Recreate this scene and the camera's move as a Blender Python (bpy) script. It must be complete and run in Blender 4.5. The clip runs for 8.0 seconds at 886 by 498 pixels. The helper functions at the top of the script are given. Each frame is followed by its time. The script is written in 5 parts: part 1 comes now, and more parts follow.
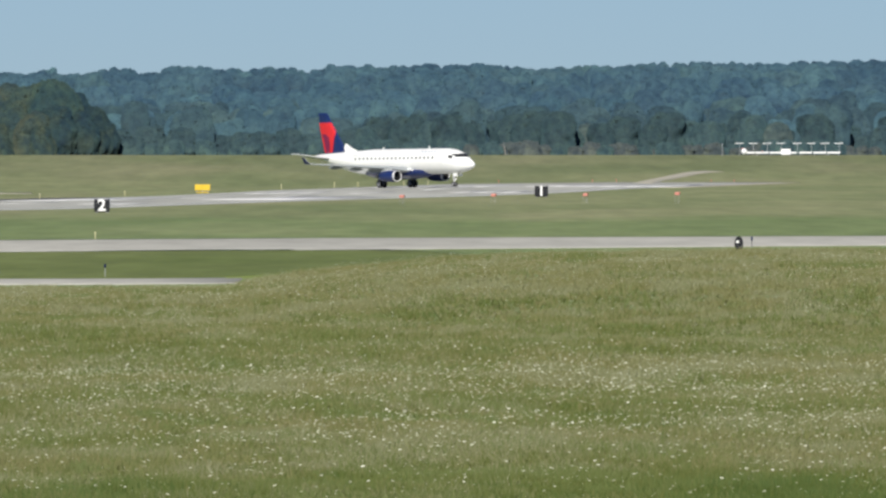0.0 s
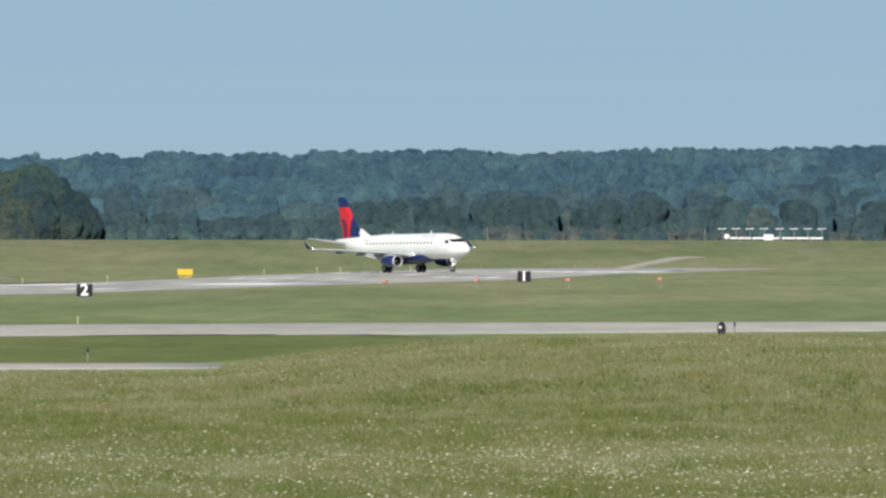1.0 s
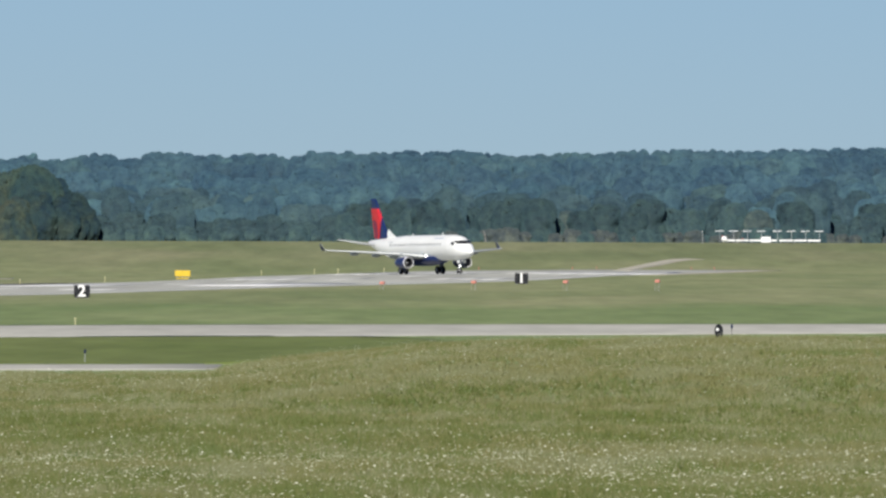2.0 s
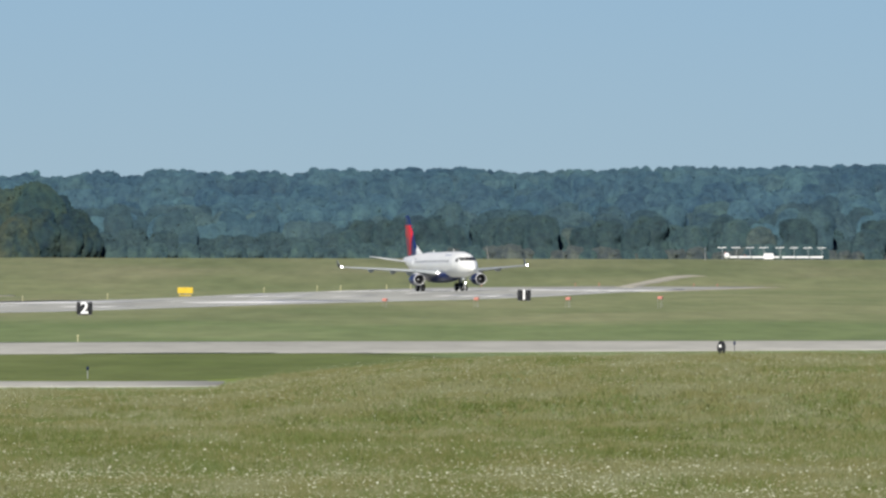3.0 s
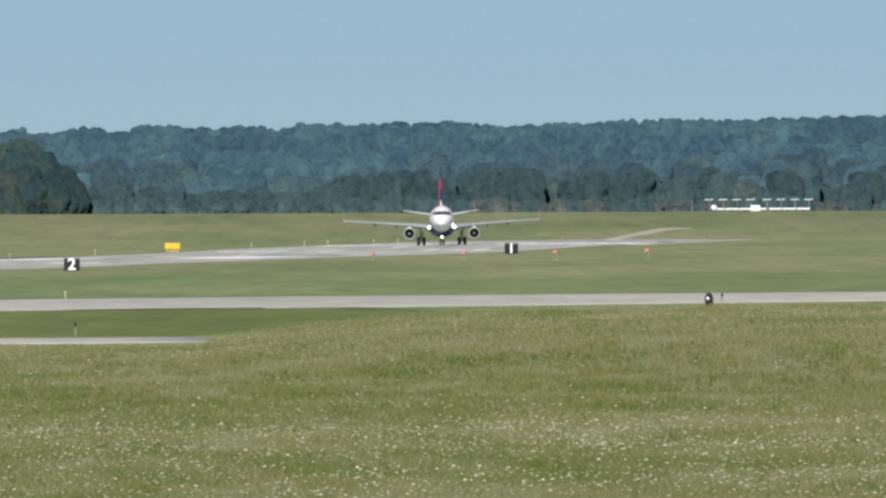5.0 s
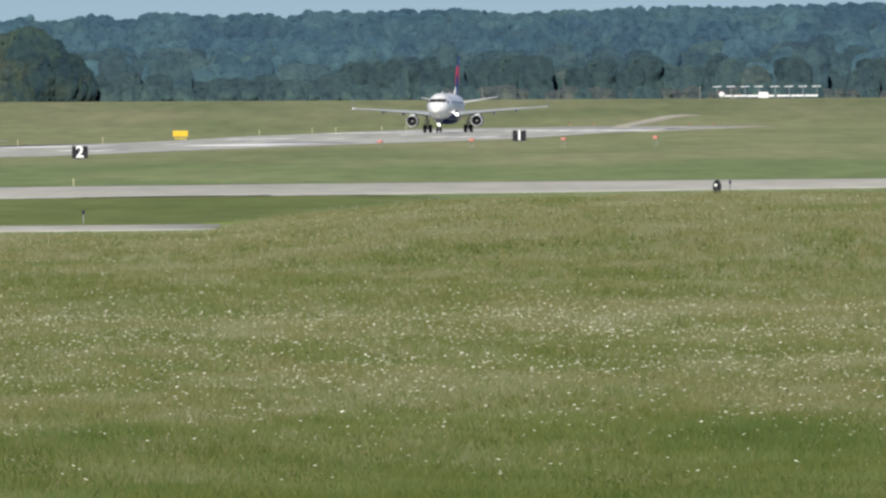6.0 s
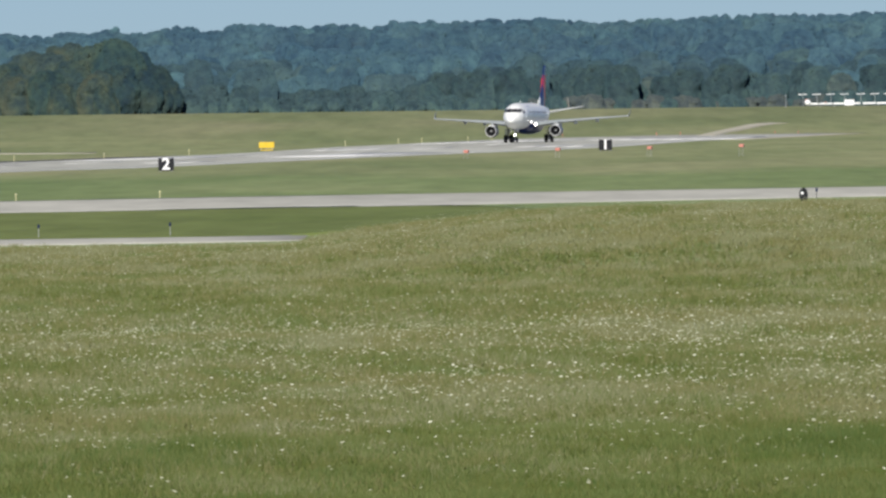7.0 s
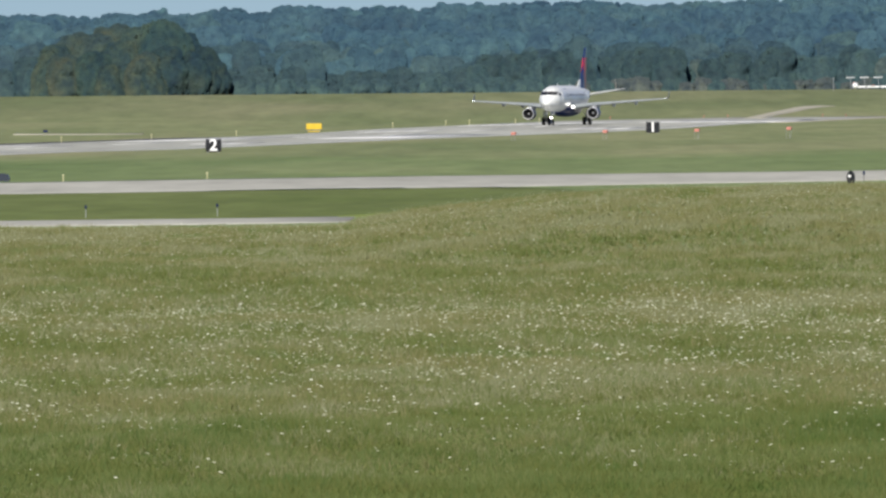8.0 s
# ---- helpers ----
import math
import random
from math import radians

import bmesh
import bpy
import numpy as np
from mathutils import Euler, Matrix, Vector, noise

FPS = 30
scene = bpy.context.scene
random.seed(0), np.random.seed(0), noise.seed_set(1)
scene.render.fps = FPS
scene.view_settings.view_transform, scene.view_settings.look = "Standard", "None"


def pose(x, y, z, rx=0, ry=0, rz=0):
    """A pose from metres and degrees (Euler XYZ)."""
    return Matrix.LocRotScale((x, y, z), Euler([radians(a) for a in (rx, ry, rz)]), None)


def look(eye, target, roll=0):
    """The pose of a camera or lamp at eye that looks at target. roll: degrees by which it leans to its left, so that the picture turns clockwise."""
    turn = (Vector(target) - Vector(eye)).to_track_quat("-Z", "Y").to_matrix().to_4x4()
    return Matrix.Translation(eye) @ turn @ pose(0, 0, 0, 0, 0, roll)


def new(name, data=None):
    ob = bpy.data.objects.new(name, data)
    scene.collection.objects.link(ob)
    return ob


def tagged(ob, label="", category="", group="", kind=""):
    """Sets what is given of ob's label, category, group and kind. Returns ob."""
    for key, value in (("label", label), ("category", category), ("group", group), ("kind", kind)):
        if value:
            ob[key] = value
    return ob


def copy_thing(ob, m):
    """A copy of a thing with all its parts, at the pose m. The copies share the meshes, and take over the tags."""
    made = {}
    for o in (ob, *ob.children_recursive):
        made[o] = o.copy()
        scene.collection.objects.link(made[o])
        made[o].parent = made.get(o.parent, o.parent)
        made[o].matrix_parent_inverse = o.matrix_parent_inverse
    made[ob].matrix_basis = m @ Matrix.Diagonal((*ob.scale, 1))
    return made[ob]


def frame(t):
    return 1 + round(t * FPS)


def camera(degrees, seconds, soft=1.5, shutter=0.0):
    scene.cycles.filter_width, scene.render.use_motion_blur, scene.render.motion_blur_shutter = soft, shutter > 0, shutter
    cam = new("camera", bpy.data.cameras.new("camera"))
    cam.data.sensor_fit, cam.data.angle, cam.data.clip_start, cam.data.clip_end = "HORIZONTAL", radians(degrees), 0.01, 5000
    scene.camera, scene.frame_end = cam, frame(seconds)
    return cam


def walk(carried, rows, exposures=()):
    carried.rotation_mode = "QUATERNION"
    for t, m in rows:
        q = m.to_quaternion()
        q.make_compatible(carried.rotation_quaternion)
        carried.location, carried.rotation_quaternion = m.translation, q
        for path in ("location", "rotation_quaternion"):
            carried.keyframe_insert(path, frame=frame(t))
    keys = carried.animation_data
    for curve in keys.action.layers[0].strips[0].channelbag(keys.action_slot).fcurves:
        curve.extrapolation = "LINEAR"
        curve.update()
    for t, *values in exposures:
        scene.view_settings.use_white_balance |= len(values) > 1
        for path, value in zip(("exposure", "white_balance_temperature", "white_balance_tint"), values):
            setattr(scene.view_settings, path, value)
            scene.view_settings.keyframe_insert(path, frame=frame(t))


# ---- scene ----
# A telephoto view along a runway from a terrace about two kilometres away.
LENS = 2.935
EYE = (0.0, 0.0, 8.5)
cam = camera(LENS, 8.0, soft=2.6)


def aim(yaw, pitch, roll):
    y, p = radians(yaw), radians(pitch)
    way = Vector((math.sin(y) * math.cos(p), math.cos(y) * math.cos(p), math.sin(p)))
    return look(EYE, Vector(EYE) + 1000 * way, roll)


# seconds, degrees to the right, degrees up, lean
PATH = [
    (0.0, 0.0000, -0.4269, 0.000), (0.1, -0.0042, -0.4240, 0.015), (0.2, -0.0577, -0.3881, 0.030), (0.3, -0.0799, -0.3744, 0.046),
    (0.4, -0.0554, -0.3630, 0.061), (0.5, -0.0325, -0.3542, 0.076), (0.6, -0.0131, -0.2913, 0.076), (0.7, 0.0113, -0.2244, 0.076),
    (0.8, 0.0380, -0.1910, 0.075), (0.9, 0.0602, -0.1553, 0.075), (1.0, 0.0572, -0.1449, 0.075), (1.1, 0.0222, -0.1281, 0.100),
    (1.2, 0.0222, -0.1365, 0.125), (1.3, -0.0068, -0.1450, 0.150), (1.4, 0.0021, -0.1534, 0.175), (1.5, 0.0278, -0.1428, 0.200),
    (1.6, 0.0487, -0.1305, 0.196), (1.7, 0.0678, -0.1464, 0.180), (2.8, 0.0464, -0.0952, 0.180), (2.9, 0.0554, -0.0913, 0.150),
    (3.0, 0.0569, -0.0836, 0.146), (3.1, 0.0670, -0.0749, 0.117), (3.2, 0.0700, -0.0755, 0.088), (3.3, 0.0584, -0.0761, 0.058),
    (3.4, 0.0381, -0.0680, 0.029), (3.5, -0.0064, -0.0744, 0.000), (3.6, -0.0198, -0.0695, -0.050), (3.7, -0.0255, -0.0676, -0.099),
    (3.8, -0.0311, -0.0685, -0.149), (3.9, -0.0280, -0.0636, -0.198), (4.0, -0.0193, -0.0600, -0.248), (4.1, -0.0074, -0.0589, -0.249),
    (4.2, 0.0070, -0.0580, -0.200), (5.3, 0.1402, -0.2871, -0.258), (5.4, 0.1546, -0.3163, -0.259), (5.5, 0.1679, -0.4272, -0.260),
    (5.6, 0.1772, -0.4740, -0.268), (5.7, 0.1770, -0.5062, -0.276), (5.8, 0.1768, -0.5443, -0.284), (5.9, 0.1066, -0.5820, -0.292),
    (6.0, 0.0711, -0.6097, -0.300), (6.1, -0.0018, -0.6276, -0.336), (6.2, -0.0633, -0.6425, -0.372), (6.3, -0.1102, -0.6603, -0.407),
    (6.4, -0.1076, -0.6639, -0.443), (6.5, -0.1108, -0.6132, -0.479), (6.6, -0.1162, -0.6010, -0.519), (6.7, -0.1223, -0.6017, -0.559),
    (6.8, -0.1312, -0.5994, -0.600), (6.9, -0.1573, -0.5706, -0.640), (7.0, -0.2163, -0.5743, -0.680), (7.1, -0.2682, -0.5697, -0.657),
    (7.2, -0.3031, -0.5777, -0.635), (7.3, -0.3206, -0.5888, -0.612), (7.4, -0.3351, -0.5971, -0.590), (7.5, -0.3479, -0.6035, -0.567),
    (7.6, -0.3642, -0.6080, -0.555), (7.7, -0.3671, -0.6136, -0.543), (7.8, -0.3729, -0.6192, -0.530), (7.9, -0.3758, -0.6307, -0.518),
    (8.0, -0.3729, -0.6328, -0.506),
]
walk(cam, [(t, aim(a, b, c)) for t, a, b, c in PATH])

# ---- daylight ----
SUN_TO = Vector((-0.12, -0.80, 0.54)).normalized()
world = bpy.data.worlds.new("sky")
scene.world = world
world.use_nodes = True
wn = world.node_tree
sky = wn.nodes.new("ShaderNodeTexSky")
sky.sky_type = "NISHITA"
sky.sun_disc = False
sky.sun_elevation = math.asin(SUN_TO.z)
sky.sun_rotation = math.atan2(SUN_TO.x, SUN_TO.y) % (2 * math.pi)
sky.altitude = 2500
sky.air_density, sky.dust_density, sky.ozone_density = 1.0, 0.0, 4.0
tint = wn.nodes.new("ShaderNodeMixRGB")
tint.blend_type = "MULTIPLY"
tint.inputs[0].default_value = 1.0
tint.inputs[2].default_value = (0.645, 0.83, 1.175, 1)
wn.links.new(sky.outputs["Color"], tint.inputs[1])
wn.links.new(tint.outputs["Color"], wn.nodes["Background"].inputs["Color"])
wn.nodes["Background"].inputs["Strength"].default_value = 0.040
sun_data = bpy.data.lights.new("sun", "SUN")
sun_data.energy, sun_data.angle, sun_data.color = 4.3, radians(0.5), (1.0, 0.95, 0.87)
sun = new("sun", sun_data)
sun.matrix_world = look(SUN_TO * 200, (0, 0, 0))
scene.view_settings.exposure = 0.42


# ---- materials ----
def material(name, base, rough=0.8, metal=0.0, spec=0.3):
    m = bpy.data.materials.new(name)
    m.use_nodes = True
    b = m.node_tree.nodes["Principled BSDF"]
    b.inputs["Base Color"].default_value = (*base, 1)
    b.inputs["Roughness"].default_value = rough
    b.inputs["Metallic"].default_value = metal
    b.inputs["Specular IOR Level"].default_value = spec
    return m, m.node_tree, b


def noise_node(nt, scale, detail=4, rough=0.6, stretch=(1, 1, 1)):
    co = nt.nodes.new("ShaderNodeTexCoord")
    mp = nt.nodes.new("ShaderNodeMapping")
    mp.inputs["Scale"].default_value = stretch
    tx = nt.nodes.new("ShaderNodeTexNoise")
    tx.inputs["Scale"].default_value = scale
    tx.inputs["Detail"].default_value = detail
    tx.inputs["Roughness"].default_value = rough
    nt.links.new(co.outputs["Object"], mp.inputs["Vector"])
    nt.links.new(mp.outputs["Vector"], tx.inputs["Vector"])
    return tx


def ramp(nt, source, stops):
    r = nt.nodes.new("ShaderNodeValToRGB")
    while len(r.color_ramp.elements) < len(stops):
        r.color_ramp.elements.new(0.5)
    for e, (at, c) in zip(r.color_ramp.elements, stops):
        e.position, e.color = at, (*c, 1)
    nt.links.new(source, r.inputs["Fac"])
    return r


def mix(nt, kind, fac, a, b):
    n = nt.nodes.new("ShaderNodeMixRGB")
    n.blend_type = kind
    for sock, v in ((n.inputs[0], fac), (n.inputs[1], a), (n.inputs[2], b)):
        if isinstance(v, (int, float)):
            sock.default_value = v
        elif isinstance(v, tuple):
            sock.default_value = (*v, 1)
        else:
            nt.links.new(v, sock)
    return n


def bump(nt, b, source, strength, distance):
    n = nt.nodes.new("ShaderNodeBump")
    n.inputs["Strength"].default_value = strength
    n.inputs["Distance"].default_value = distance
    nt.links.new(source, n.inputs["Height"])
    nt.links.new(n.outputs["Normal"], b.inputs["Normal"])


def two_scale(name, stops, scale, fine, rough=0.85, stretch=(1, 1, 1), fine_amount=0.35, metal=0.0, spec=0.25, bumped=0.0, fine_stretch=(1, 1, 1)):
    m, nt, b = material(name, stops[0][1], rough, metal, spec)
    big = noise_node(nt, scale, 3, 0.55, stretch)
    small = noise_node(nt, fine, 3, 0.65, fine_stretch)
    col = ramp(nt, big.outputs["Fac"], stops)
    dark = ramp(nt, small.outputs["Fac"], [(0.3, (0.6, 0.6, 0.6)), (0.7, (1.25, 1.25, 1.25))])
    mx = mix(nt, "MULTIPLY", fine_amount, col.outputs["Color"], dark.outputs["Color"])
    nt.links.new(mx.outputs["Color"], b.inputs["Base Color"])
    if bumped:
        bump(nt, b, small.outputs["Fac"], 0.6, bumped)
    return m


def leafy(name, stops, patch, patch_scale, stretch=(1, 1, 1), relief=0.0, relief_scale=1.0, mottle=0.0):
    """Foliage: each piece takes a shade of its own, and whole patches differ."""
    m, nt, b = material(name, stops[0][1], 0.75, 0.0, 0.2)
    b.inputs["Diffuse Roughness"].default_value = 1.0
    geo = nt.nodes.new("ShaderNodeNewGeometry")
    col = ramp(nt, geo.outputs["Random Per Island"], stops)
    big = noise_node(nt, patch_scale, 3, 0.6, stretch)
    tone = ramp(nt, big.outputs["Fac"], patch)
    mx = mix(nt, "MULTIPLY", 1.0, col.outputs["Color"], tone.outputs["Color"])
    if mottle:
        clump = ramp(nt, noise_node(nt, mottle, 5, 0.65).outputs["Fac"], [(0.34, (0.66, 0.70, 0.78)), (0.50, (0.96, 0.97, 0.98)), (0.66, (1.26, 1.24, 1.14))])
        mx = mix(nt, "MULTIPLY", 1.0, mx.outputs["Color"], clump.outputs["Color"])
    nt.links.new(mx.outputs["Color"], b.inputs["Base Color"])
    if relief:
        bump(nt, b, noise_node(nt, relief_scale, 4, 0.7).outputs["Fac"], 0.8, relief)
    return m


MOWN = two_scale("mown_grass", [(0.30, (0.184, 0.220, 0.099)), (0.50, (0.236, 0.260, 0.126)), (0.70, (0.290, 0.290, 0.156))],
                 0.030, 0.30, 0.9, (1.0, 0.16, 1.0), 0.42, spec=0.08, fine_stretch=(1.0, 0.07, 1.0))


def greener_towards_taxiway(m, y0, y1):
    """Damper, greener grass on the low ground and a darker tone on the far slope, with ragged edges."""
    nt = m.node_tree
    b = nt.nodes["Principled BSDF"]
    co = nt.nodes.new("ShaderNodeTexCoord")
    sx = nt.nodes.new("ShaderNodeSeparateXYZ")
    nt.links.new(co.outputs["Object"], sx.inputs[0])
    rag = noise_node(nt, 0.05, 3, 0.6, (1.0, 0.2, 1.0))
    add = nt.nodes.new("ShaderNodeMath")
    add.operation = "MULTIPLY_ADD"
    add.inputs[1].default_value = 260.0
    nt.links.new(rag.outputs["Fac"], add.inputs[0])
    nt.links.new(sx.outputs["Y"], add.inputs[2])
    rng_ = nt.nodes.new("ShaderNodeMapRange")
    rng_.inputs["From Min"].default_value = y0 + 130.0
    rng_.inputs["From Max"].default_value = y1 + 130.0
    nt.links.new(add.outputs[0], rng_.inputs["Value"])
    tone = ramp(nt, rng_.outputs["Result"], [(0.0, (0.82, 0.95, 0.82)), (0.09, (1.0, 1.0, 1.0)), (0.75, (1.0, 1.0, 1.0)), (0.88, (0.88, 0.88, 0.90))])
    old = b.inputs["Base Color"].links[0].from_socket
    mx = mix(nt, "MULTIPLY", 1.0, old, tone.outputs["Color"])
    nt.links.new(mx.outputs["Color"], b.inputs["Base Color"])


greener_towards_taxiway(MOWN, 1560.0, 2700.0)
LUSH = two_scale("lush_grass", [(0.30, (0.134, 0.172, 0.052)), (0.70, (0.172, 0.204, 0.072))], 0.05, 0.3, 0.9, (1.0, 0.2, 1.0), 0.45, spec=0.08, fine_stretch=(1.0, 0.12, 1.0))
CONCRETE = two_scale("runway_concrete", [(0.35, (0.378, 0.380, 0.344)), (0.65, (0.471, 0.476, 0.432))], 0.05, 0.35, 0.95, (1.000, 0.150, 0.970), 0.3, spec=0.0, fine_stretch=(1.000, 0.150, 0.970))
CONCRETE_PALE = two_scale("taxiway_concrete", [(0.35, (0.413, 0.409, 0.364)), (0.65, (0.477, 0.470, 0.417))], 0.05, 0.3, 0.95, (1.000, 0.300, 0.970), 0.3, spec=0.0, fine_stretch=(1.000, 0.150, 0.970))
CONCRETE_LIGHT = two_scale("shoulder_concrete", [(0.35, (0.470, 0.460, 0.415)), (0.65, (0.540, 0.525, 0.475))], 0.08, 0.4, 0.95, (1.0, 0.3, 1.0), 0.3, spec=0.0, fine_stretch=(1.0, 0.15, 1.0))
ASPHALT = two_scale("shoulder_asphalt", [(0.3, (0.045, 0.047, 0.052)), (0.7, (0.075, 0.075, 0.078))], 0.1, 2.0, 0.9)
PAINT = two_scale("runway_paint", [(0.35, (0.66, 0.66, 0.65)), (0.7, (0.82, 0.82, 0.80))], 0.15, 1.5, 0.85, spec=0.05)
GRAVEL = two_scale("gravel", [(0.3, (0.42, 0.39, 0.30)), (0.7, (0.52, 0.49, 0.39))], 0.1, 2.0, 0.9)
PATCH = [(0.32, (0.66, 0.82, 0.58)), (0.42, (0.92, 0.86, 0.70)), (0.52, (1.0, 0.98, 0.96)), (0.64, (1.12, 1.11, 1.22))]
BLADES = leafy("meadow_grass", [(0.0, (0.161, 0.175, 0.081)), (0.5, (0.178, 0.189, 0.091)), (0.9, (0.196, 0.202, 0.102)), (1.0, (0.222, 0.218, 0.116))],
               PATCH, 0.20, (1.0, 0.22, 1.0))
LUSH_BLADES = leafy("lush_blades", [(0.0, (0.088, 0.117, 0.031)), (0.5, (0.107, 0.139, 0.039)), (0.9, (0.127, 0.155, 0.048)), (1.0, (0.162, 0.168, 0.064))],
                    PATCH, 0.28, (1.0, 0.30, 1.0))
RANK_BLADES = leafy("rank_blades", [(0.0, (0.060, 0.098, 0.022)), (0.5, (0.075, 0.115, 0.028)), (0.9, (0.090, 0.128, 0.034)), (1.0, (0.120, 0.140, 0.045))],
                    PATCH, 0.40, (1.0, 0.30, 1.0))
UMBEL = leafy("white_flowers", [(0.0, (0.40, 0.42, 0.29)), (0.7, (0.58, 0.59, 0.46)), (1.0, (0.82, 0.82, 0.70))], [(0.3, (0.92, 0.92, 0.9)), (0.7, (1, 1, 1))], 0.5)
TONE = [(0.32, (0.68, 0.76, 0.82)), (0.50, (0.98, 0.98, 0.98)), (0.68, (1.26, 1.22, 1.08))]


def dapple(a, b):
    """From the duller to the brighter leaf sprays of a crown."""
    return [(0.0, tuple(0.94 * q for q in a)), (0.5, tuple(0.5 * (p + q) for p, q in zip(a, b))), (1.0, tuple(1.05 * q for q in b))]


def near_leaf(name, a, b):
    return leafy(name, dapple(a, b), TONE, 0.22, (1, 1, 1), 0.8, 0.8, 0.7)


# the bluish lift in these greens is aerial haze put into the colour
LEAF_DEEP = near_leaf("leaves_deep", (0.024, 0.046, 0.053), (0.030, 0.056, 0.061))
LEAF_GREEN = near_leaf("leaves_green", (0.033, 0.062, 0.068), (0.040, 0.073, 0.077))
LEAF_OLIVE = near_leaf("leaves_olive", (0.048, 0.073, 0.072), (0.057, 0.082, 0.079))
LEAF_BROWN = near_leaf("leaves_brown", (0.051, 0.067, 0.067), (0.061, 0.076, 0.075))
LEAF_HAZY = near_leaf("leaves_hazy", (0.031, 0.055, 0.063), (0.035, 0.064, 0.071))
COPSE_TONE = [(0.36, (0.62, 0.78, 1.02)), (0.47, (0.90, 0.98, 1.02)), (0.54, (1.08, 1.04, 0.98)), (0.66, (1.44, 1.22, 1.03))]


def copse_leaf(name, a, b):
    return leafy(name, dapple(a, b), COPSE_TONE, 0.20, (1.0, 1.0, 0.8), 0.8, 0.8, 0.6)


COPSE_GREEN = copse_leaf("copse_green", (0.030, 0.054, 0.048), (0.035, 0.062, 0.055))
# right side of the copse: its shade and haze painted as darker leaves
COPSE_SHADED = copse_leaf("copse_shaded", (0.024, 0.045, 0.046), (0.028, 0.052, 0.052))
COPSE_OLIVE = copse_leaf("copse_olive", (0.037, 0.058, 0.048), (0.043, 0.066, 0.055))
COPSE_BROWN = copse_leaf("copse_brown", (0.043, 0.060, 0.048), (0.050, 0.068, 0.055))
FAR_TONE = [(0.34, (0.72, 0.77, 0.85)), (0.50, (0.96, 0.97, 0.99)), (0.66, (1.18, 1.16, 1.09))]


def hazy_leaf(name, a, b):
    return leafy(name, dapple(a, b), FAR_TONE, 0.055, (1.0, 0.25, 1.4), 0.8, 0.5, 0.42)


# distance haze is mixed into these leaf colours, so blue exceeds green
HAZY_DEEP = hazy_leaf("hazy_leaves_deep", (0.037, 0.075, 0.102), (0.040, 0.083, 0.110))
HAZY_GREEN = hazy_leaf("hazy_leaves_green", (0.038, 0.079, 0.104), (0.041, 0.086, 0.112))
HAZY_OLIVE = hazy_leaf("hazy_leaves_olive", (0.041, 0.083, 0.104), (0.044, 0.090, 0.112))
HAZY_BROWN = hazy_leaf("hazy_leaves_brown", (0.043, 0.084, 0.103), (0.047, 0.090, 0.110))
WOOD_DEEP = hazy_leaf("wood_leaves_deep", (0.033, 0.064, 0.075), (0.037, 0.070, 0.085))
WOOD_GREEN = hazy_leaf("wood_leaves_green", (0.038, 0.069, 0.079), (0.042, 0.076, 0.087))
BARK = two_scale("bark", [(0.3, (0.07, 0.055, 0.04)), (0.7, (0.13, 0.10, 0.075))], 1.2, 9.0, 0.95, bumped=0.03)
PALE_WOOD = two_scale("bleached_wood", [(0.3, (0.30, 0.28, 0.24)), (0.7, (0.42, 0.40, 0.36))], 1.2, 9.0, 0.9)
WHITE_PAINT = two_scale("aircraft_white", [(0.35, (0.80, 0.81, 0.78)), (0.7, (0.85, 0.86, 0.83))], 0.25, 3.0, 0.32, fine_amount=0.08, spec=0.5)
NAVY = two_scale("aircraft_navy", [(0.35, (0.010, 0.023, 0.095)), (0.7, (0.015, 0.031, 0.118))], 0.3, 4.0, 0.3, fine_amount=0.1, spec=0.5)
NAVY_DEEP = two_scale("winglet_navy", [(0.35, (0.008, 0.014, 0.045)), (0.7, (0.012, 0.020, 0.060))], 0.3, 4.0, 0.4, fine_amount=0.1, spec=0.3)
RED = two_scale("aircraft_red", [(0.35, (0.58, 0.022, 0.028)), (0.7, (0.66, 0.030, 0.034))], 0.3, 4.0, 0.35, fine_amount=0.1, spec=0.4)
DARK_RED = two_scale("aircraft_dark_red", [(0.35, (0.17, 0.014, 0.060)), (0.7, (0.21, 0.018, 0.070))], 0.3, 4.0, 0.35, fine_amount=0.1, spec=0.4)
LETTER = two_scale("lettering_grey", [(0.35, (0.40, 0.43, 0.50)), (0.7, (0.48, 0.50, 0.56))], 0.4, 5.0, 0.4, fine_amount=0.1)
WING_GREY = two_scale("wing_grey", [(0.35, (0.27, 0.295, 0.30)), (0.7, (0.32, 0.345, 0.35))], 0.4, 5.0, 0.35, fine_amount=0.12, spec=0.5)
TAIL_GREY = two_scale("tail_grey", [(0.35, (0.52, 0.54, 0.54)), (0.7, (0.58, 0.60, 0.60))], 0.4, 5.0, 0.35, fine_amount=0.12, spec=0.5)
BARE_METAL = two_scale("bare_metal", [(0.35, (0.72, 0.72, 0.73)), (0.7, (0.80, 0.80, 0.80))], 1.0, 9.0, 0.45, fine_amount=0.12, metal=0.35)
DARK_METAL = two_scale("dark_metal", [(0.35, (0.035, 0.036, 0.040)), (0.7, (0.07, 0.07, 0.075))], 2.0, 12.0, 0.45, metal=0.6)
RUBBER = two_scale("tyre_rubber", [(0.35, (0.018, 0.018, 0.019)), (0.7, (0.032, 0.032, 0.034))], 3.0, 14.0, 0.85)
STEEL = two_scale("painted_steel", [(0.35, (0.42, 0.43, 0.44)), (0.7, (0.52, 0.52, 0.52))], 2.0, 12.0, 0.45, metal=0.3)
GLASS_DARK = two_scale("dark_glazing", [(0.35, (0.012, 0.013, 0.016)), (0.7, (0.02, 0.021, 0.025))], 1.0, 8.0, 0.40, fine_amount=0.1, spec=0.3)
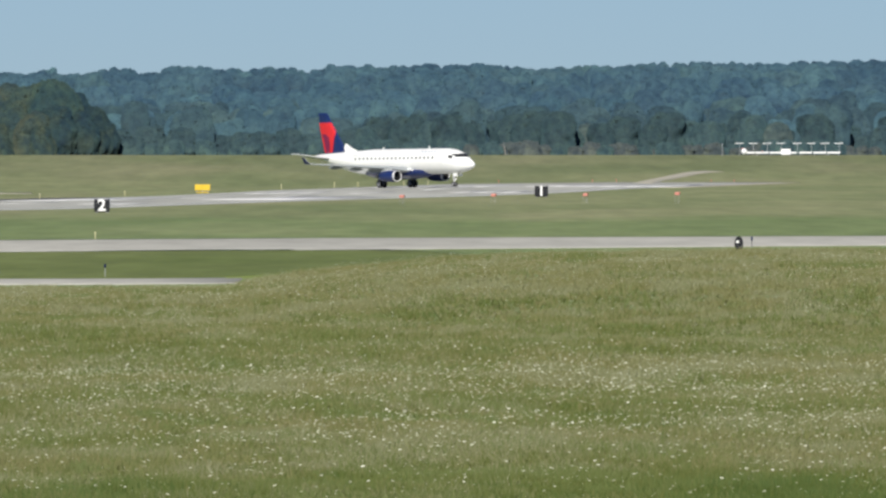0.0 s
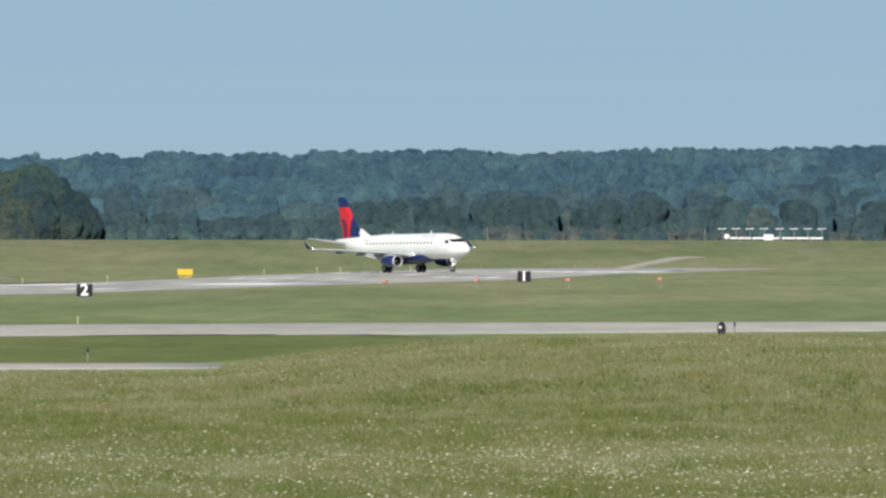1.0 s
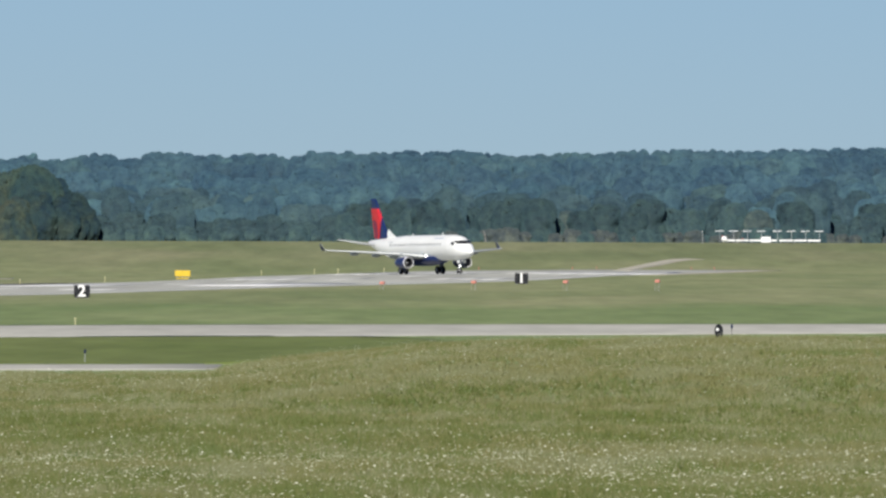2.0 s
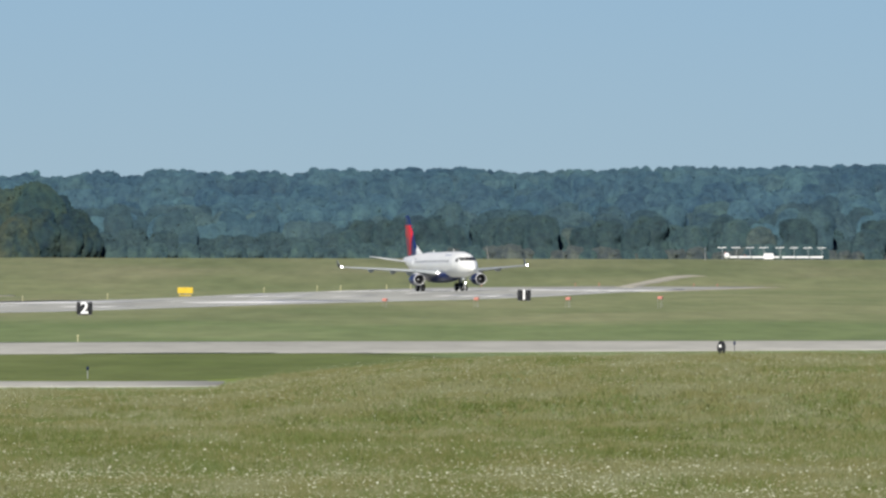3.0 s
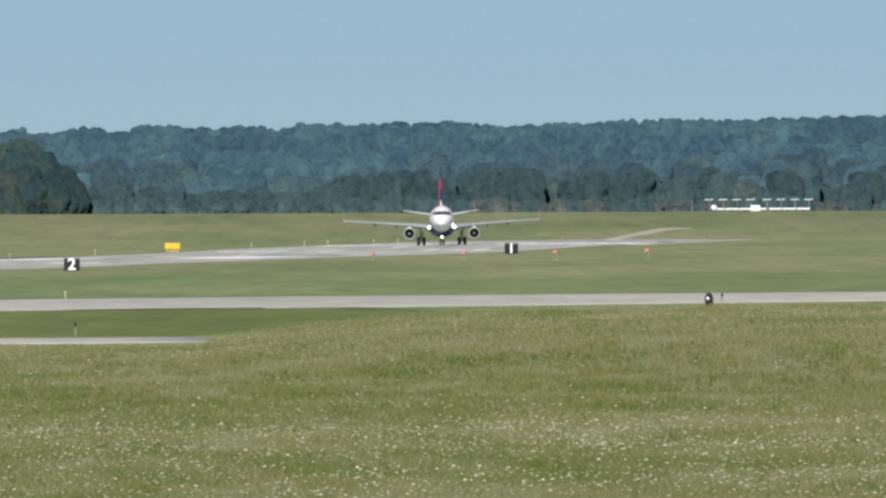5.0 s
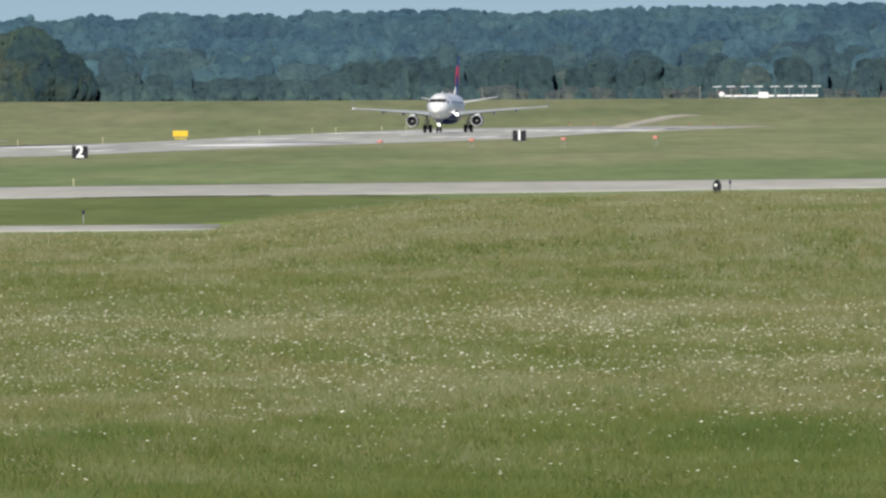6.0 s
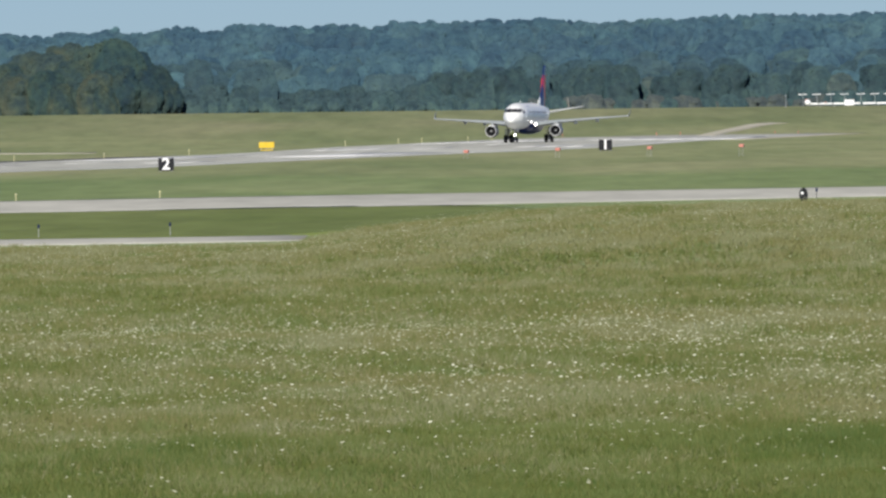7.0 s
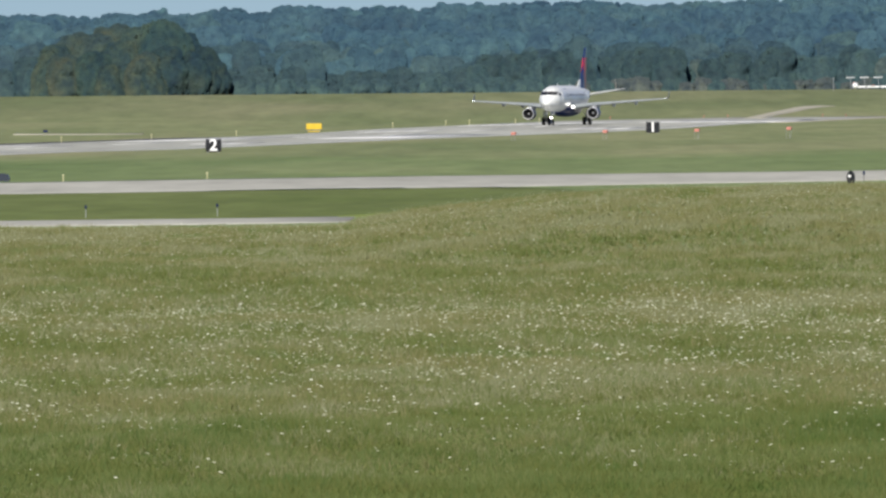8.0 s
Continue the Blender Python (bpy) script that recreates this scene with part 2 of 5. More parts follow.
SIGN_BLACK = two_scale("sign_black", [(0.35, (0.008, 0.009, 0.012)), (0.7, (0.016, 0.017, 0.021))], 1.5, 9.0, 0.5)
SIGN_WHITE = two_scale("sign_white", [(0.35, (0.78, 0.78, 0.78)), (0.7, (0.84, 0.84, 0.84))], 1.5, 9.0, 0.5, fine_amount=0.1)
SIGN_YELLOW = two_scale("sign_yellow", [(0.35, (0.60, 0.41, 0.030)), (0.7, (0.68, 0.47, 0.045))], 1.5, 9.0, 0.5, fine_amount=0.15)
# orange paled towards pink: haze blended into the paint colour
ORANGE = two_scale("hazed_orange", [(0.35, (0.50, 0.20, 0.16)), (0.7, (0.56, 0.23, 0.18))], 1.5, 9.0, 0.5, fine_amount=0.15)
MARKER_PALE = two_scale("marker_pale", [(0.35, (0.50, 0.47, 0.28)), (0.7, (0.58, 0.55, 0.34))], 2.0, 9.0, 0.6)
MARKER_BLUE = two_scale("marker_blue", [(0.35, (0.012, 0.020, 0.060)), (0.7, (0.02, 0.032, 0.085))], 2.0, 9.0, 0.4)
CAR_PAINT = two_scale("car_paint", [(0.35, (0.030, 0.036, 0.050)), (0.7, (0.042, 0.048, 0.064))], 0.6, 6.0, 0.25, fine_amount=0.1, spec=0.6)
LAMP, _nt, _b = material("lamp_glow", (0.9, 0.9, 0.9), 0.3)
_b.inputs["Emission Color"].default_value = (1.0, 0.97, 0.90, 1)
_b.inputs["Emission Strength"].default_value = 9.0
FLASH, _nt, _b = material("flash_glow", (0.9, 0.9, 0.9), 0.3)
_b.inputs["Emission Color"].default_value = (1.0, 0.99, 0.96, 1)
_b.inputs["Emission Strength"].default_value = 30.0
BEACON, _nt, _b = material("beacon_glow", (0.7, 0.05, 0.05), 0.3)
_b.inputs["Emission Color"].default_value = (1.0, 0.10, 0.12, 1)
_b.inputs["Emission Strength"].default_value = 4.0


# ---- mesh helpers ----
def part(name, bm, mat, parent=None, label="", smooth=False):
    """Links a bmesh as one mesh object, under a thing or a part where one is given."""
    me = bpy.data.meshes.new(name)
    bmesh.ops.recalc_face_normals(bm, faces=bm.faces)
    bm.to_mesh(me)
    bm.free()
    for m in (mat if isinstance(mat, (list, tuple)) else [mat]):
        me.materials.append(m)
    if smooth:
        for p in me.polygons:
            p.use_smooth = True
    ob = new(name, me)
    if parent is not None:
        ob.parent = parent
    if label:
        tagged(ob, label)
    return ob


def mesh_from(name, verts, faces, mats, index=None, smooth=False):
    """One mesh from arrays of points and of triangles or quads."""
    verts, faces = np.asarray(verts, np.float32), np.asarray(faces, np.int32)
    me = bpy.data.meshes.new(name)
    n, k = faces.shape
    me.vertices.add(len(verts))
    me.vertices.foreach_set("co", verts.ravel())
    me.loops.add(n * k)
    me.loops.foreach_set("vertex_index", faces.ravel())
    me.polygons.add(n)
    me.polygons.foreach_set("loop_start", np.arange(0, n * k, k, dtype=np.int32))
    me.polygons.foreach_set("loop_total", np.full(n, k, np.int32))
    for m in mats:
        me.materials.append(m)
    if index is not None:
        me.polygons.foreach_set("material_index", np.asarray(index, np.int32))
    if smooth:
        me.polygons.foreach_set("use_smooth", np.ones(n, bool))
    me.update(calc_edges=True)
    me.validate()
    return me


def box(bm, x0, x1, y0, y1, z0, z1, m=None, bevel=0.0):
    g = bmesh.ops.create_cube(bm, size=1.0)
    t = Matrix.Translation(((x0 + x1) / 2, (y0 + y1) / 2, (z0 + z1) / 2)) @ Matrix.Diagonal((x1 - x0, y1 - y0, z1 - z0, 1))
    bmesh.ops.transform(bm, matrix=(m @ t) if m is not None else t, verts=g["verts"])
    if bevel:
        edges = list({e for v in g["verts"] for e in v.link_edges})
        bmesh.ops.bevel(bm, geom=edges, offset=bevel, segments=2, affect="EDGES", profile=0.6)
    return bm


def rod(bm, a, b, r0, r1=None, seg=10):
    a, b = Vector(a), Vector(b)
    r1 = r0 if r1 is None else r1
    m = Matrix.Translation((a + b) / 2) @ (b - a).to_track_quat("Z", "Y").to_matrix().to_4x4()
    bmesh.ops.create_cone(bm, cap_ends=True, segments=seg, radius1=r0, radius2=r1, depth=(b - a).length, matrix=m)
    return bm


def loft(bm, rings, cap=True):
    rows = [[bm.verts.new(p) for p in ring] for ring in rings]
    n = len(rows[0])
    for a, b in zip(rows, rows[1:]):
        for i in range(n):
            bm.faces.new((a[i], a[(i + 1) % n], b[(i + 1) % n], b[i]))
    if cap:
        bm.faces.new(rows[0][::-1])
        bm.faces.new(rows[-1])
    return bm


def thing(name, m, label, category, group="", kind=""):
    ob = new(name)
    ob.empty_display_size = 0.5
    ob.matrix_world = m
    return tagged(ob, label, category, group, kind)


# ---- the lie of the land ----
AXIS = radians(8.64)
ALONG = Vector((math.sin(AXIS), math.cos(AXIS)))
ACROSS = Vector((math.cos(AXIS), -math.sin(AXIS)))
MID = Vector((-29.1, 2016.2))
HEIGHTS = np.array([(-800, 7.5), (0, 6.8), (20, 6.7), (330, -0.8), (600, -1.0), (880, -1.1), (990, -1.12), (1004, -1.05), (1060, -1.0), (1240, -0.9), (1310, -0.49),
                    (1712, -0.66), (2010, -0.47), (2250, -0.23), (2440, 0.14), (2725, 3.0), (2800, 2.7), (2950, 0.5), (3200, -1.0),
                    (3600, 0.5), (4000, 3.0), (4700, 9.5), (6000, 12.0)])


def step(t):
    t = np.clip(t, 0, 1)
    return t * t * (3 - 2 * t)


def to_runway(x, y):
    dx, dy = x - MID.x, y - MID.y
    return dx * ALONG.x + dy * ALONG.y, dx * ACROSS.x + dy * ACROSS.y


def on_runway(u, v):
    return MID.x + u * ALONG.x + v * ACROSS.x, MID.y + u * ALONG.y + v * ACROSS.y


def land(x, y):
    """Height of the ground."""
    x, y = np.asarray(x, float), np.asarray(y, float)
    z = np.interp(y, HEIGHTS[:, 0], HEIGHTS[:, 1])
    u, v = to_runway(x, y)
    near = step((u + 900) / 300) * step((520 - u) / 120)
    z = z - 0.012 * np.clip(-v, 0, 48) * near * step((90 + v) / 40)
    # a slack in the ground along the middle of the runway
    z = z - np.interp(y, [1740, 1800, 1950, 2040, 2080, 2130, 2165, 2215], [0.0, 0.17, 0.13, 0.20, 0.26, 0.26, 0.19, 0.0]) * step((38 - v) / 14) * step((v + 75) / 30)
    # swells of the meadow and the rise in it
    meadow = step((y - 330) / 80) * step((1010 - y) / 60)
    z = z + meadow * (0.13 * np.sin(y / 27.0 + 0.05 * x) + 0.07 * np.sin(y / 11.0 - 0.11 * x + 1.0))
    rise = 1.92 * np.interp(x, [-13.5, -11.5, -7.3, 0.5, 8.7, 25], [0, 0.03, 0.27, 0.75, 0.92, 1.0]) * step((y - 740) / 210) * step((1150 - y) / 165)
    ridge = step((y - 3600) / 900) * -1.0
    return z + rise + ridge


def land_at(x, y):
    return float(land(x, y))


def sheet(name, corner_fn, us, vs, lift, mat, label, category="", kind="structure"):
    """A surface laid on the ground over a grid of stations us and offsets vs, with a skirt to the ground."""
    pts = []
    for u in us:
        for v in vs:
            x, y = corner_fn(u, v)
            pts.append((x, y, land_at(x, y) + lift))
    nv = len(vs)
    faces = [(i * nv + j, i * nv + j + 1, (i + 1) * nv + j + 1, (i + 1) * nv + j) for i in range(len(us) - 1) for j in range(nv - 1)]
    rim = [j for j in range(nv)] + [i * nv + nv - 1 for i in range(1, len(us))] + \
          [(len(us) - 1) * nv + j for j in range(nv - 2, -1, -1)] + [i * nv for i in range(len(us) - 2, 0, -1)]
    base = len(pts)
    pts += [(pts[i][0], pts[i][1], pts[i][2] - lift - 0.3) for i in rim]
    k = len(rim)
    faces += [(rim[i], rim[(i + 1) % k], base + (i + 1) % k, base + i) for i in range(k)]
    me = mesh_from(name, pts, faces, [mat])
    bm = bmesh.new()
    bm.from_mesh(me)
    bmesh.ops.recalc_face_normals(bm, faces=bm.faces)
    bm.to_mesh(me)
    bm.free()
    return tagged(new(name, me), label, category or name, "", kind)


def ground():
    xs = np.unique(np.concatenate([np.arange(-84, 85, 6.0), np.array([100, 130, 170, 230, 320, 450, 650, 950, 1500, 2400]),
                                   -np.array([100, 130, 170, 230, 320, 450, 650, 950, 1500, 2400])]))
    ys = np.unique(np.concatenate([np.arange(-800, 330, 40.0), np.arange(330, 1320, 5.0), np.arange(1320, 2960, 8.0), np.arange(2960, 5800, 40.0),
                                   HEIGHTS[:, 0]]))
    gx, gy = np.meshgrid(xs, ys)
    gz = land(gx, gy)
    nx, ny = len(xs), len(ys)
    i, j = np.meshgrid(np.arange(nx - 1), np.arange(ny - 1))
    a = (j * nx + i).ravel()
    faces = np.stack([a, a + 1, a + nx + 1, a + nx], 1)
    me = mesh_from("ground", np.stack([gx.ravel(), gy.ravel(), gz.ravel()], 1), faces, [MOWN], smooth=True)
    tagged(new("ground", me), "rolling airfield ground of mown green and straw-coloured grass", "grass", "", "structure")


ground()


# ---- pavements ----
def runway():
    sheet("runway", on_runway, np.arange(-900, 351, 10.0), (-23, -15, -7.5, 0, 7.5, 15, 23), 0.04, CONCRETE,
          "worn grey concrete runway with white markings", "runway")
    sheet("runway_shoulder", on_runway, np.arange(-900, 91, 10.0), (-34, -30, -26.5, -23.02), 0.032, ASPHALT,
          "dark asphalt shoulder along the runway edge", "shoulder")

    def mark(u0, u1, v0, v1):
        sheet("runway_marking", on_runway, np.linspace(u0, u1, max(3, int((u1 - u0) / 15))), (v0, v1), 0.05, PAINT,
              "worn white paint bar on the runway", "marking")

    for side in (-1, 1):
        a, b = sorted((side * 6.5, side * 17.0))
        mark(-36, 36, a, b)
        for u in (150, -120, -270):
            for k in range(3 if u > 0 else 2):
                a, b = sorted((side * (9 + 3 * k), side * (10.8 + 3 * k)))
                mark(u - 11, u + 11, a, b)
        a, b = sorted((side * 21.0, side * 21.9))
        mark(-880, 280, a, b)
        for k in range(6):
            a, b = sorted((side * (3 + 3.2 * k), side * (4.8 + 3.2 * k)))
            mark(245, 288, a, b)
    for u in range(-860, 180, 61):
        mark(u, u + 36, -0.45, 0.45)


def taxiway_point(u, v):
    # u along the taxiway from left to right, v away from the camera
    return u, 1240 + 0.62 * u + v + 50


runway()
sheet("taxiway", taxiway_point, np.arange(-420, 421, 10.0), np.linspace(-31, 31, 16), 0.03, CONCRETE_PALE,
      "broad pale grey concrete taxiway crossing the airfield", "taxiway")
sheet("taxiway_shoulder", taxiway_point, np.arange(-420, 421, 10.0), (-38, -34.5, -31.02), 0.026, CONCRETE_LIGHT,
      "lighter worn concrete shoulder along the taxiway", "shoulder")
sheet("service_taxiway", lambda u, v: (u, 1024 + 0.25 * u + v), np.arange(-420, -9, 6.0), np.linspace(-15, 19, 9), 0.03, CONCRETE_PALE,
      "pale concrete taxiway behind the meadow", "taxiway")
ROAD_Y = [2300, 2357, 2437, 2474, 2503, 2518, 2525]
ROAD_X = [25.4, 27.7, 30.4, 33.4, 35.8, 37.6, 39.8]
sheet("link_road", lambda u, v: (float(np.interp(u, range(7), ROAD_X)) + v, float(np.interp(u, range(7), ROAD_Y)) - 4 * v), np.linspace(0.6, 6, 31), (-1.2, 0, 1.2), 0.06, GRAVEL,
      "pale gravel road climbing the grass slope", "road")
sheet("stopway", on_runway, np.arange(226, 351, 8.0), (23.02, 24.6, 26.2), 0.032, GRAVEL,
      "pale gravel strip along the end of the runway", "track")
def verge_point(u, v):
    # between the two taxiways, drawing back behind the rise
    v = v * (1 - 0.75 * float(step((u + 6.0) / 22.0)))
    return u, (1039 + 0.256 * u) * (1 - v) + (1258.8 + 0.62 * u) * v


sheet("verge", verge_point, np.arange(-90, 19, 4.0), np.linspace(0, 1, 16), 0.02, LUSH,
      "strip of lush green grass between the two taxiways", "grass")
sheet("perimeter_track", lambda u, v: (u, 2189 + 1.1 * (u + 70) + v), np.arange(-68.5, -52, 4.0), (-6, 0, 6), 0.04, GRAVEL,
      "thin pale gravel track beside the runway", "track")


# ---- the airliner ----
# nose along +x, left wing along +y, the origin on the ground midway between the main wheels
HULL = [(15.42, 2.80, 0.03, 0.03), (15.30, 2.81, 0.24, 0.23), (15.0, 2.84, 0.48, 0.45), (14.5, 2.91, 0.72, 0.70), (13.8, 3.03, 1.02, 1.02),
        (12.9, 3.18, 1.28, 1.34), (11.8, 3.30, 1.43, 1.56), (10.4, 3.36, 1.50, 1.67), (9.0, 3.37, 1.505, 1.68), (4.0, 3.37, 1.505, 1.68),
        (-1.0, 3.37, 1.505, 1.68), (-4.5, 3.38, 1.505, 1.67), (-7.0, 3.40, 1.47, 1.53), (-9.2, 3.52, 1.32, 1.31), (-11.4, 3.71, 1.05, 1.01),
        (-13.6, 3.94, 0.70, 0.68), (-15.3, 4.13, 0.38, 0.39), (-16.2, 4.24, 0.16, 0.18), (-16.38, 4.26, 0.05, 0.06)]
_HX = np.array([s[0] for s in HULL])[::-1]


def hull(x, phi, out=0.0):
    """A point of the hull: phi from the crown, towards the left wing."""
    zc, w, h = (float(np.interp(x, _HX, np.array([s[k] for s in HULL])[::-1])) for k in (1, 2, 3))
    return Vector((x, (w + out) * math.sin(phi), zc + (h + out) * math.cos(phi)))


def hull_patch(name, x0, x1, p0, p1, mat, parent, out=0.012, nx=3, np_=3, slant=0.0, label=""):
    """A thin raised plate that follows the hull."""
    bm = bmesh.new()
    rows = {}
    for o in (out, out - 0.05):
        rows[o] = [[bm.verts.new(hull(x0 + (x1 - x0) * i / nx + slant * j / np_, p0 + (p1 - p0) * j / np_, o)) for j in range(np_ + 1)] for i in range(nx + 1)]
    g = rows[out]
    for i in range(nx):
        for j in range(np_):
            bm.faces.new((g[i][j], g[i + 1][j], g[i + 1][j + 1], g[i][j + 1]))
    low = rows[out - 0.05]
    for i in range(nx):
        for j in (0, np_):
            bm.faces.new((g[i][j], g[i + 1][j], low[i + 1][j], low[i][j]))
    for j in range(np_):
        for i in (0, nx):
            bm.faces.new((g[i][j], g[i][j + 1], low[i][j + 1], low[i][j]))
    return part(name, bm, mat, parent, label)


def nose_pane(name, side, y0, y1, z0, z1, parent, label):
    """A pane that lies on the nose between two heights."""
    def on_nose(y, z, out):
        lo, hi = 10.5, 15.2
        for _ in range(40):
            x = (lo + hi) / 2
            zc, w, h = (float(np.interp(x, _HX, np.array([s[k] for s in HULL])[::-1])) for k in (1, 2, 3))
            lo, hi = (x, hi) if (y / w) ** 2 + ((z - zc) / h) ** 2 < 1 else (lo, x)
        return (lo + out, side * (y + out * 0.4), z + out * 0.7)

    bm = bmesh.new()
    n = 5
    g = [[bm.verts.new(on_nose(y0 + (y1 - y0) * i / n, z0 + (z1 - z0) * j / n, 0.02)) for j in range(n + 1)] for i in range(n + 1)]
    low = [[bm.verts.new(on_nose(y0 + (y1 - y0) * i / n, z0 + (z1 - z0) * j / n, -0.04)) for j in range(n + 1)] for i in range(n + 1)]
    for i in range(n):
        for j in range(n):
            bm.faces.new((g[i][j], g[i + 1][j], g[i + 1][j + 1], g[i][j + 1]))
        for j in (0, n):
            bm.faces.new((g[i][j], g[i + 1][j], low[i + 1][j], low[i][j]))
            bm.faces.new((g[j][i], g[j][i + 1], low[j][i + 1], low[j][i]))
    return part(name, bm, GLASS_DARK, parent, label)


def lamp(name, parent, x, y, z, radius, length, label):
    """A lamp deep in a short tube that opens forwards."""
    bm = bmesh.new()
    loft(bm, [[(x + dx, y + r * math.cos(a), z + r * math.sin(a)) for a in (2 * math.pi * k / 16 for k in range(16))]
              for dx, r in ((-length, radius * 1.1), (0, radius * 1.1), (0, radius), (-length, radius))], cap=False)
    shell = part(name + "_housing", bm, STEEL, parent)
    bm = bmesh.new()
    rod(bm, (x - length, y, z), (x - length + 0.02, y, z), radius, seg=16)
    part(name, bm, LAMP, shell, label)


FLASHERS = []


def flasher(name, parent, place, radius, glow, label, moment):
    """A swivelling signal lamp that faces down and swings its light forwards for a moment."""
    bm = bmesh.new()
    rod(bm, (-radius * 0.7, 0, 0), (0, 0, 0), radius * 0.7, radius * 1.05, 14)
    head = part(name, bm, WING_GREY, parent, label)
    bm = bmesh.new()
    rod(bm, (0.002, 0, 0), (0.02, 0, 0), radius, radius * 0.9, 14)
    part("lens", bm, glow, head, "glowing lens")
    FLASHERS.append((head, place, moment))


FOIL = [(0.0, 0.0), (0.015, 0.22), (0.06, 0.40), (0.16, 0.56), (0.32, 0.60), (0.52, 0.50), (0.75, 0.28), (0.93, 0.09), (1.0, 0.015),
        (1.0, -0.015), (0.93, -0.06), (0.75, -0.18), (0.52, -0.32), (0.32, -0.40), (0.16, -0.38), (0.06, -0.27), (0.015, -0.14)]


def foil(lead, chord, thick, up):
    """A wing section from its leading edge backwards; up is the thickness direction."""
    return [Vector(lead) + Vector((-c * chord, 0, 0)) + Vector(up) * (t * thick * chord) for c, t in FOIL]


def wheel(plane, at, radius, width):
    """A wheel with its tyre and rim; the axle along y."""
    hub = new("wheel")
    hub.empty_display_size = 0.2
    hub.parent = plane
    hub.location = at
    prof = [(radius * 0.56, -width / 2), (radius * 0.82, -width / 2), (radius * 0.95, -width * 0.40), (radius, -width * 0.18), (radius, width * 0.18),
            (radius * 0.95, width * 0.40), (radius * 0.82, width / 2), (radius * 0.56, width / 2)]
    bm = bmesh.new()
    loft(bm, [[(r * math.cos(a), y, r * math.sin(a)) for r, y in prof] for a in (2 * math.pi * k / 24 for k in range(24))], cap=False)
    rows = list(bm.verts)
    n = len(prof)
    for i in range(n):
        bm.faces.new((rows[23 * n + i], rows[23 * n + (i + 1) % n], rows[(i + 1) % n], rows[i]))
    part("tyre", bm, RUBBER, hub, smooth=True)
    bm = bmesh.new()
    rod(bm, (0, -width * 0.42, 0), (0, width * 0.42, 0), radius * 0.57, seg=20)
    for k in range(6):
        a = k * math.pi / 3
        rod(bm, (radius * 0.34 * math.cos(a), -width * 0.46, radius * 0.34 * math.sin(a)),
            (radius * 0.34 * math.cos(a), width * 0.46, radius * 0.34 * math.sin(a)), radius * 0.09, seg=8)
    part("rim", bm, STEEL, hub, "grey metal wheel rim")
    return hub


